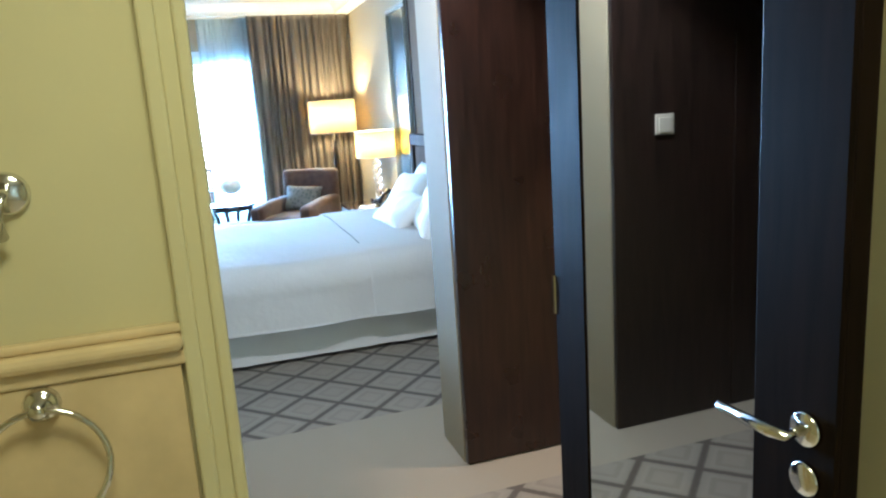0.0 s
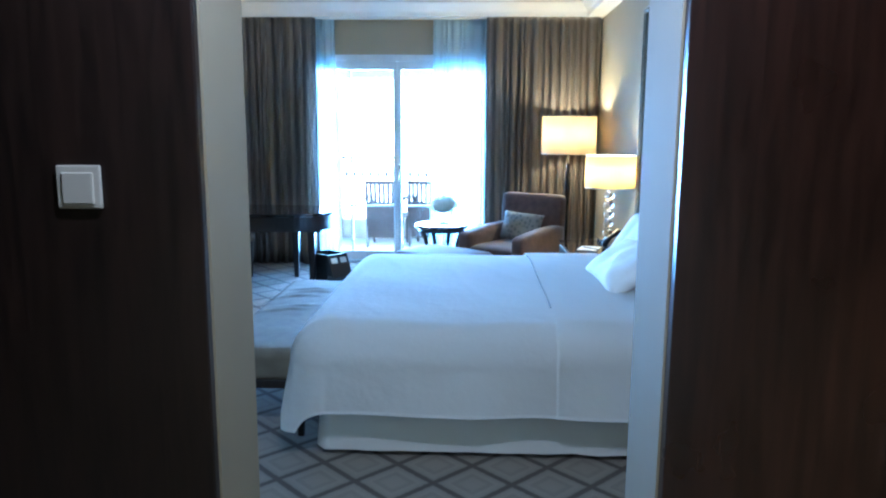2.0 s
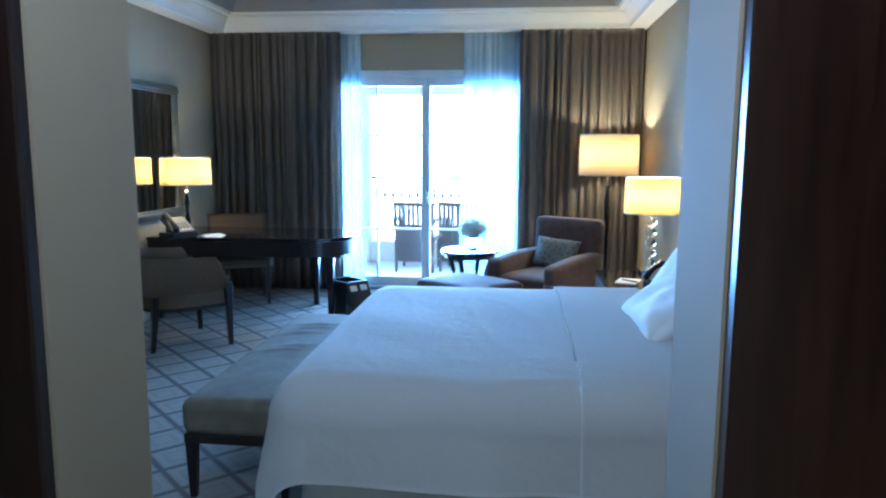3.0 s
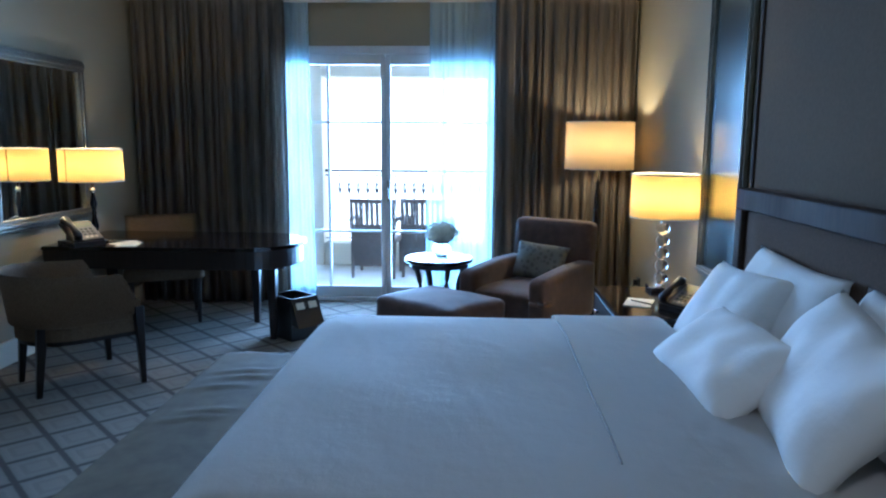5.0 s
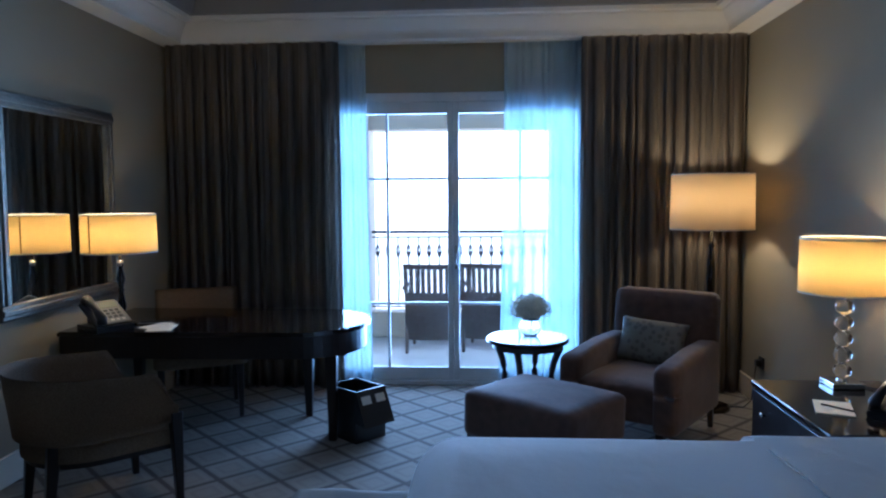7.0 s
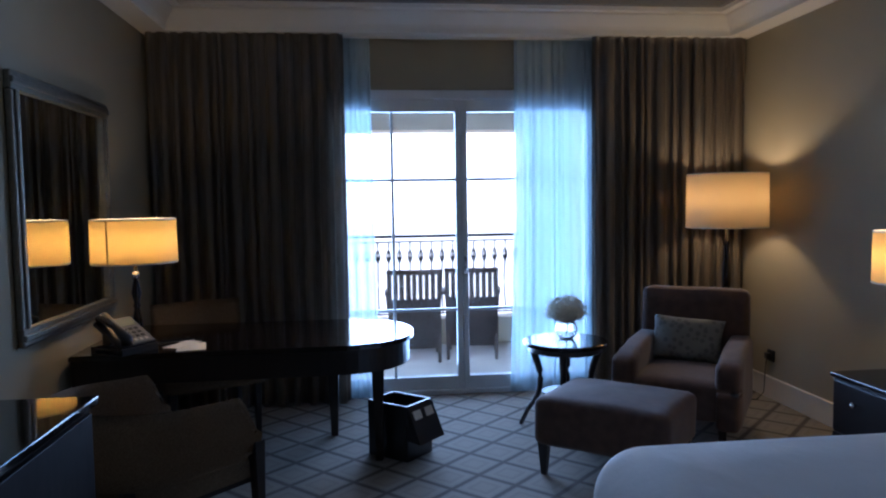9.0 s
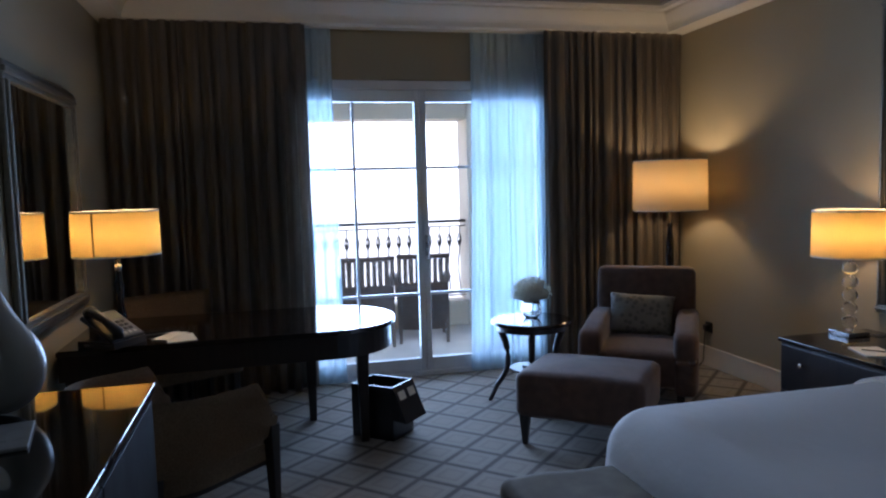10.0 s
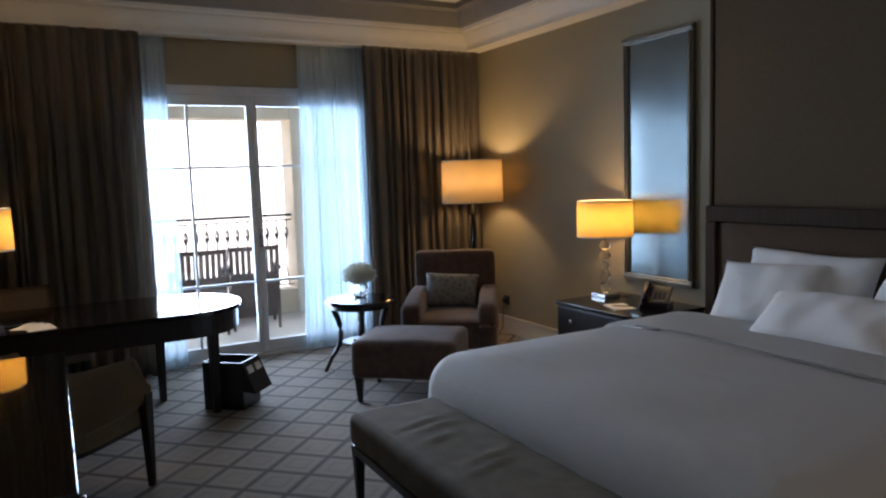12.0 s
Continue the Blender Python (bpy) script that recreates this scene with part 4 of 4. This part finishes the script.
tray = tagged(part("pen_tray", add(block(-0.10, 0.10, -0.035, 0.035, 0, 0.006, 0.002, 1), tube([(-0.085, 0, 0.012), (0.085, 0.01, 0.012)], 0.005, 8)), BLACK), "small black tray with a pen on the desk", "tray")
tray.matrix_world = pose(-2.58, 7.02, 0.7505, 0, 0, 15)

# ---------------------------------------------------------------- chairs at the desk
tub = thing("tub_chair", "tan woven tub chair with sloping arms and dark tapered legs", "chair", pose(-2.415, 6.05, 0, 0, 0, -44))


def tub_back(u, v):
    """A wrap-round back, straight along the arms and rounded behind, its arm ends sloping down."""
    straight, depth, half = 0.34, 0.30, 0.325
    arc = math.pi * 0.5 * (half + depth)
    d = u * (2 * straight + arc)
    if d < straight:
        x, y = -half, 0.27 - d
    elif d > straight + arc:
        x, y = half, 0.27 - (2 * straight + arc - d)
    else:
        a = math.pi * (d - straight) / arc
        x, y = -half * math.cos(a), -0.07 - depth * math.sin(a) ** 0.9
    e = min(1.0, max(0.0, (0.27 - y) / 0.12))
    e = e * e * (3 - 2 * e)
    back = min(1.0, max(0.0, (0.08 - y) / 0.4))
    ztop = 0.535 + 0.18 * e + 0.025 * back
    zlow = 0.455 - 0.03 * e
    bow = 0.012 * math.sin(math.pi * v)
    return (x * (1 + 0.09 * v + bow), y - 0.12 * v * max(0.0, -y - 0.05), zlow + (ztop - zlow) * v)


bk = sheet(60, 10, tub_back, 0.045)
bmesh.ops.bevel(bk, geom=[e for e in bk.edges if e.is_manifold and e.calc_face_angle(0) > 1.0], offset=0.016, segments=3, affect="EDGES")
part("backrest", bk, CHAIR_CLOTH, tub, smooth=True)


def seat_outline(g):
    pts = [(0.285 + g, 0.28 + g), (-0.285 - g, 0.28 + g)]
    for k in range(17):
        a = math.pi * k / 16
        pts.append((-(0.285 + g) * math.cos(a), -0.06 - (0.27 + g) * math.sin(a)))
    return pts


part("seat", prism(seat_outline(0.005), 0.365, 0.485, 0.03), CHAIR_CLOTH, tub)
part("seat_base", prism(seat_outline(0.012), 0.335, 0.425, 0.012), CHAIR_CLOTH, tub)
part("seat_rail", prism(seat_outline(-0.008), 0.305, 0.334, 0.004), DARK_WOOD, tub)
for x, y in ((-0.20, -0.25), (0.20, -0.25), (-0.315, 0.265), (0.315, 0.265)):
    part("leg", taper(x, y, 0, 0.42 if y < 0 else 0.50, 0.032, 0.058, (0, -0.04 if y < 0 else 0.01)), DARK_WOOD, tub)

side = thing("side_chair", "tan upholstered armless chair pushed behind the desk", "chair", pose(-2.55, 7.62, 0, 0, 0, -155))
part("seat", padded(-0.31, 0.31, -0.26, 0.26, 0.37, 0.47, 0.035, 0.015, 4.0, 12), CHAIR_CLOTH, side, smooth=True)
part("backrest", sheet(14, 8, lambda u, v: (-0.29 + 0.58 * u, -0.20 - 0.03 * math.sin(math.pi * u) - 0.06 * v, 0.55 + 0.32 * v), 0.05), CHAIR_CLOTH, side, smooth=True)
for x in (-0.26, 0.26):
    part("leg", taper(x, 0.22, 0, 0.38, 0.03, 0.045), DARK_WOOD, side)
    part("leg", taper(x, -0.22, 0, 0.70, 0.03, 0.045, (0, 0)), DARK_WOOD, side)

# ---------------------------------------------------------------- armchair, ottoman, round table
arm = thing("armchair", "brown velvet armchair with a tall back beside the floor lamp", "armchair", pose(0.53, 7.28, 0, 0, 0, -34))
bkm = padded(-0.35, 0.35, 0.26, 0.40, 0.26, 0.90, 0.05, 0.0, 3.0, 12)
for v in bkm.verts:
    v.co.y += 0.08 * max(0, v.co.z - 0.4)
part("backrest", bkm, MAUVE, arm, smooth=True)
part("seat", padded(-0.28, 0.28, -0.46, 0.28, 0.20, 0.43, 0.045, 0.02, 8.0, 12), MAUVE, arm, smooth=True)
for s in (-1, 1):
    armbm = padded(0.27 * s - 0.075, 0.27 * s + 0.075, -0.48, 0.36, 0.16, 0.60, 0.045, 0.0, 2.0 + s, 12)
    for v in armbm.verts:
        v.co.x += s * 0.03
        v.co.z -= 0.09 * max(0, -v.co.y) * (v.co.z > 0.4)
    part("arm", armbm, MAUVE, arm, smooth=True)
    part("leg", taper(0.27 * s, -0.43, 0, 0.18, 0.03, 0.05), DARK_WOOD, arm)
    part("leg", taper(0.30 * s, 0.35, 0, 0.28, 0.03, 0.05, (0, 0.04)), DARK_WOOD, arm)
tagged_m(part("cushion", pillow_mesh(0.46, 0.30, 0.13, 7.0), CUSHION, None, "", True), pose(0.53, 7.28, 0, 0, 0, -34) @ pose(-0.02, 0.15, 0.575, -22, 3, 0), "grey-green patterned scatter cushion on the armchair", "cushion")

ott = thing("ottoman", "brown velvet ottoman on short dark legs", "ottoman", pose(-0.16, 6.68, 0, 0, 0, -40))
part("seat", padded(-0.37, 0.37, -0.29, 0.29, 0.17, 0.435, 0.045, 0.03, 6.0, 16), MAUVE, ott, smooth=True)
for x in (-0.32, 0.32):
    for y in (-0.24, 0.24):
        part("leg", taper(x, y, 0, 0.19, 0.03, 0.06), DARK_WOOD, ott)

TX, TY = -0.21, 7.50
rt = thing("round_table", "small round espresso side table with curved legs and a shelf", "side table")
part("top", lathe([(0.0, 0.555), (0.27, 0.555), (0.278, 0.56), (0.278, 0.578), (0.27, 0.585), (0.0, 0.585)], 48, (TX, TY)), DARK_GLOSS, rt)
part("apron", lathe([(0.0, 0.515), (0.24, 0.515), (0.24, 0.554), (0.0, 0.554)], 40, (TX, TY)), DARK_WOOD, rt)
part("shelf", lathe([(0.0, 0.225), (0.155, 0.225), (0.155, 0.24), (0.0, 0.24)], 32, (TX, TY)), DARK_WOOD, rt)
for k in range(4):
    a = math.radians(160 + 90 * k)
    c, s = math.cos(a), math.sin(a)
    line = []
    for q in range(11):
        z = 0.53 * (1 - q / 10)
        r = 0.225 - 0.06 * math.sin(math.pi * min(1, q / 8)) + 0.075 * max(0, (q - 6) / 4) ** 1.5
        line.append((TX + r * c, TY + r * s, z))
    part("leg", tube(line, [0.026 - 0.012 * q / 10 for q in range(11)], 8), DARK_WOOD, rt, smooth=True)
bk1 = tagged(part("book", block(-0.08, 0.08, -0.05, 0.05, 0, 0.02, 0.002, 1), BLACK), "small dark book on the side table shelf", "book")
bk1.matrix_world = pose(TX + 0.02, TY - 0.02, 0.2405, 0, 0, 20)

vz = 0.5855
flower = thing("flower_vase", "white hydrangea head in a small round glass vase", "flowers", pose(TX + 0.02, TY + 0.04, vz) @ Matrix.Scale(1.12, 4))
part("vase", lathe([(0.0, 0.0), (0.04, 0.0), (0.062, 0.03), (0.068, 0.06), (0.055, 0.095), (0.045, 0.11), (0.042, 0.11), (0.052, 0.09), (0.063, 0.06), (0.056, 0.03), (0.035, 0.008), (0.0, 0.008)], 28), CRYSTAL, flower, smooth=True)
part("stem", tube([(0.0, 0.0, 0.012), (0.01, 0.005, 0.08), (-0.005, 0.0, 0.15)], 0.006, 6), STEM, flower)
head_bm = bmesh.new()
rnd = random.Random(4)
for i in range(420):
    z = rnd.uniform(-0.55, 1)
    a = rnd.uniform(0, 2 * math.pi)
    q = math.sqrt(1 - z * z)
    n_ = Vector((q * math.cos(a), q * math.sin(a), z))
    rr = rnd.uniform(0.85, 1.08) * (1 + 0.12 * noise.noise(n_ * 2.5))
    c = Vector((n_.x * 0.115, n_.y * 0.105, n_.z * 0.085)) * rr + Vector((0, 0, 0.165))
    turn_ = n_.to_track_quat("Z", "Y")
    sz = rnd.uniform(0.011, 0.017)
    hub_v = head_bm.verts.new(c)
    ring = [head_bm.verts.new(c + turn_ @ Vector((sz * (1.0 if k % 2 else 0.5) * math.cos(k * math.pi / 4 + a), sz * (1.0 if k % 2 else 0.5) * math.sin(k * math.pi / 4 + a), 0.004))) for k in range(8)]
    for k in range(8):
        head_bm.faces.new((hub_v, ring[k], ring[(k + 1) % 8]))
bmesh.ops.create_icosphere(head_bm, subdivisions=2, radius=0.08, matrix=Matrix.Translation((0, 0, 0.165)) @ Matrix.Diagonal((1.2, 1.1, 0.85, 1)))
part("bloom", head_bm, PETAL, flower, "cream-white hydrangea bloom")

# ---------------------------------------------------------------- waste bin
bin_ = thing("waste_bin", "black leather-look waste bin with two labelled flaps", "waste bin", pose(-1.33, 7.17, 0, 0, 0, -42))
shell = bmesh.new()
for x0, x1, y0, y1 in ((-0.15, 0.15, -0.12, -0.105), (-0.15, 0.15, 0.105, 0.12), (-0.15, -0.135, -0.105, 0.105), (0.135, 0.15, -0.105, 0.105)):
    block(x0, x1, y0, y1, 0.0, 0.33, 0.003, bm=shell)
block(-0.14, 0.14, -0.11, 0.11, 0.0, 0.012, bm=shell)
part("body", shell, BLACK, bin_)
wedge = bmesh.new()
wv = [wedge.verts.new(p) for p in ((0.151, -0.118, 0.33), (0.151, 0.118, 0.33), (0.245, 0.118, 0.12), (0.245, -0.118, 0.12), (0.151, 0.118, 0.13), (0.151, -0.118, 0.13))]
for f in ((0, 1, 2, 3), (3, 2, 4, 5), (0, 5, 4, 1), (0, 3, 5), (1, 4, 2)):
    wedge.faces.new([wv[k] for k in f])
fl = part("flap", wedge, BLACK, bin_)
for y in (-0.055, 0.055):
    lab = block(-0.036, 0.036, -0.026, 0.026, 0.0, 0.002, 0.0008, 1)
    bmesh.ops.transform(lab, matrix=Matrix.Translation((0.178, y, 0.2735)) @ Matrix.Rotation(radians(65.9), 4, "Y") @ Matrix.Rotation(radians(90), 4, "Z"), verts=lab.verts)
    part("label", lab, PAPER, fl, "small cream label")

# ---------------------------------------------------------------- television cabinet
cab = thing("tv_cabinet", "glossy espresso television cabinet against the wall", "cabinet")
CX1, CY0, CY1, CZ = -2.345, 3.75, 5.20, 0.93
part("body", block(XL + 0.03, CX1 - 0.02, CY0 + 0.02, CY1 - 0.02, 0.10, CZ - 0.026, 0.006), SATIN_WOOD, cab)
part("top", block(XL + 0.03, CX1, CY0, CY1, CZ - 0.025, CZ, 0.003), LACQUER, cab)
for i in range(2):
    y0 = CY0 + 0.04 + i * (CY1 - CY0 - 0.08) / 2
    d_ = part("door", block(CX1 - 0.019, CX1 - 0.004, y0, y0 + (CY1 - CY0 - 0.08) / 2 - 0.004, 0.12, CZ - 0.04, 0.004), SATIN_WOOD, cab)
    part("knob", lathe([(0.006, 0.0), (0.006, 0.012), (0.014, 0.016), (0.014, 0.024), (0.0, 0.028)], 14), CHROME, d_, smooth=True).matrix_world = pose(CX1 - 0.004, y0 + (0.66 if i == 0 else 0.06), 0.6, 0, 90, 0)
for x in (XL + 0.08, CX1 - 0.06):
    for y in (CY0 + 0.06, CY1 - 0.06):
        part("foot", taper(x, y, 0, 0.101, 0.05, 0.07), SATIN_WOOD, cab)

deco = thing("vase", "grey glazed teardrop vase with a hole through its body", "vase", pose(-2.715, 4.985, CZ + 0.0005, 0, 0, -12))


def vase_point(u, v):
    """A flattened ring with a teardrop outline and an off-centre round opening."""
    a, phi = 2 * math.pi * u, 2 * math.pi * v
    c, s_ = math.cos(a), math.sin(a)
    rx, rz = 0.132, 0.128
    ox, oz = rx * c, 0.13 + rz * s_
    if s_ > 0:
        tip = s_ ** 10
        ox *= 1 - 0.2 * s_ ** 6
        oz += 0.012 * s_ + 0.10 * tip
    if s_ < -0.86:
        oz = max(oz, 0.0)
    hx, hz = 0.040 * c - 0.012, 0.175 + 0.038 * s_
    w = 0.5 + 0.5 * math.cos(phi)
    fat = 0.062 * (1 - 0.35 * max(0.0, s_) ** 2)
    return (hx + (ox - hx) * w, fat * math.sin(phi), max(0.0, hz + (oz - hz) * w))


vb = sheet(56, 20, vase_point)
bmesh.ops.remove_doubles(vb, verts=vb.verts, dist=0.0005)
part("body", vb, CERAMIC, deco, smooth=True)
part("neck", lathe([(0.0, 0.345), (0.016, 0.345), (0.011, 0.375), (0.007, 0.392), (0.0, 0.395)], 14), CERAMIC, deco, smooth=True)
booklet = tagged(part("booklet", add(block(-0.15, 0.15, -0.11, 0.11, 0, 0.010, 0.002, 1), block(0.03, 0.10, -0.05, 0.03, 0.0105, 0.012)), GREY_CARD), "grey booklet lying on the television cabinet", "booklet")
booklet.matrix_world = pose(-2.715, 4.73, CZ + 0.0005, 0, 0, 12)
tv = thing("television", "black flat-screen television on the cabinet", "television")
part("screen", block(-2.80, -2.755, 3.72, 4.60, 0.955, 1.335, 0.008), MATTE, tv)
part("stand", add(block(-2.88, -2.68, 4.0, 4.54, CZ + 0.0005, CZ + 0.015, 0.004), block(-2.795, -2.76, 4.2, 4.34, CZ + 0.015, 0.965)), MATTE, tv)

socket = tagged(part("wall_socket", add(block(XR - 0.012, XR - 0.001, 7.87, 7.955, 0.28, 0.365, 0.003), block(XR - 0.05, XR - 0.012, 7.89, 7.935, 0.30, 0.345, 0.006)), BLACK), "black plug in a wall socket beside the armchair", "socket")
cord_pts = [(XR - 0.045, 7.91, 0.30), (XR - 0.06, 7.90, 0.2), (XR - 0.08, 7.88, 0.06), (XR - 0.14, 7.87, 0.006), (1.2, 7.90, 0.006)]
tagged(part("power_cord", tube(cord_pts, 0.004, 6), BLACK), "black lamp cord running down to the carpet", "cord")

# ---------------------------------------------------------------- hall and bathroom things
switch = thing("light_switch", "ivory rocker light switch on the dark panelling", "light switch")
part("plate", block(-0.771, -0.678, 1.690, 1.700, 1.348, 1.438, 0.003), IVORY, switch)
part("rocker", block(-0.758, -0.691, 1.685, 1.691, 1.357, 1.424, 0.003), IVORY, switch)

wdoor = thing("door_2", "dark mahogany hall door standing closed, chrome fittings", "door", kind="structure")
part("leaf", block(0.507, 1.355, 1.680, 1.718, 0.008, 2.595, 0.003), RED_WOOD, wdoor)
part("latch", add(block(0.985, 1.06, 1.670, 1.680, 1.44, 1.515, 0.003), tube([(1.0, 1.67, 1.48), (1.0, 1.635, 1.48), (1.07, 1.63, 1.49)], 0.012, 8)), CHROME, wdoor)
part("handle", add(lathe([(0.026, 0.0), (0.026, 0.008), (0.0, 0.01)], 18), tube([(0, 0, 0.008), (0, 0, 0.045), (0.05, 0.006, 0.05), (0.11, 0.0, 0.05)], 0.009, 8)), CHROME, wdoor).matrix_world = pose(0.99, 1.680, 0.83, 90, 0, 0)

bdoor = thing("door_3", "dark wood bathroom door standing open with a full-length mirror", "door", kind="structure")
MX, MY0, MY1 = 0.395, -0.29, 0.565
part("leaf", block(MX + 0.006, MX + 0.042, MY0, MY1, 0.008, 2.10, 0.003), SATIN_WOOD, bdoor)
part("stile", block(MX - 0.004, MX + 0.006, MY1 - 0.145, MY1, 0.008, 2.10, 0.002), SATIN_WOOD, bdoor)
part("stile", block(MX - 0.004, MX + 0.006, MY0, MY0 + 0.16, 0.008, 2.10, 0.002), SATIN_WOOD, bdoor)
part("rail", block(MX - 0.004, MX + 0.006, MY0 + 0.161, MY1 - 0.146, 0.008, 0.12, 0.002), SATIN_WOOD, bdoor)
part("rail", block(MX - 0.004, MX + 0.006, MY0 + 0.161, MY1 - 0.146, 1.99, 2.10, 0.002), SATIN_WOOD, bdoor)
part("mirror", block(MX, MX + 0.005, MY0 + 0.161, MY1 - 0.146, 0.121, 1.989), MIRROR, bdoor)
rose = lathe([(0.027, 0.0), (0.027, 0.007), (0.024, 0.010), (0.0, 0.010)], 24)
hd = part("handle", add(rose, tube([(0, 0, 0.008), (0, 0, 0.045), (0.02, 0, 0.052), (0.13, 0.004, 0.052)], [0.009, 0.009, 0.01, 0.008], 10)), CHROME, bdoor, smooth=True)
hd.matrix_world = pose(MX - 0.004, -0.24, 1.035, 0, -90, 0) @ pose(0, 0, 0, 0, 0, 90)
kp = part("keyhole_plate", lathe([(0.027, 0.0), (0.027, 0.007), (0.022, 0.010), (0.0, 0.010)], 24), CHROME, bdoor, smooth=True)
kp.matrix_world = pose(MX - 0.004, -0.24, 0.955, 0, -90, 0)
for z in (0.25, 1.05, 1.85):
    part("hinge", tube([(MX - 0.002, MY1 + 0.006, z - 0.05), (MX - 0.002, MY1 + 0.006, z + 0.05)], 0.007, 8), CHROME, bdoor)

ring = thing("towel_ring", "chrome towel ring on the marble dado", "towel ring", pose(-0.724, 0.325, 1.075))
part("rose", lathe([(0.03, 0.0), (0.03, 0.012), (0.024, 0.018), (0.014, 0.02), (0.014, 0.05), (0.0, 0.05)], 24), CHROME, ring, smooth=True).matrix_world = pose(-0.724, 0.325, 1.075, 90, 0, 0)
part("hoop", tube([(0.10 * math.sin(2 * math.pi * k / 40), -0.04 - 0.01 * (1 - math.cos(2 * math.pi * k / 40)), -0.10 + 0.10 * math.cos(2 * math.pi * k / 40)) for k in range(40)], 0.006, 8, closed=True), CHROME, ring, smooth=True)
towel = tagged(part("towel", sheet(16, 20, lambda u, v: (-0.81 + 0.16 * u, 0.275 + 0.012 * math.sin(u * 9 + v) - 0.01 * v, 0.893 - 0.30 * v), 0.012), TOWEL, None, "", True), "white towel hanging through the chrome ring", "towel")
knob_ = thing("robe_hook", "round chrome robe hook on the cream wall", "robe hook", pose(-0.725, 0.349, 1.44))
part("rose", lathe([(0.036, 0.0), (0.036, 0.01), (0.03, 0.016), (0.0, 0.018)], 24), CHROME, knob_, smooth=True).matrix_world = pose(-0.725, 0.349, 1.44, 90, 0, 0)
part("hook", tube([(0, -0.015, 0.01), (0, -0.045, 0.0), (-0.01, -0.055, -0.04), (-0.01, -0.035, -0.07)], 0.011, 8), CHROME, knob_, smooth=True)
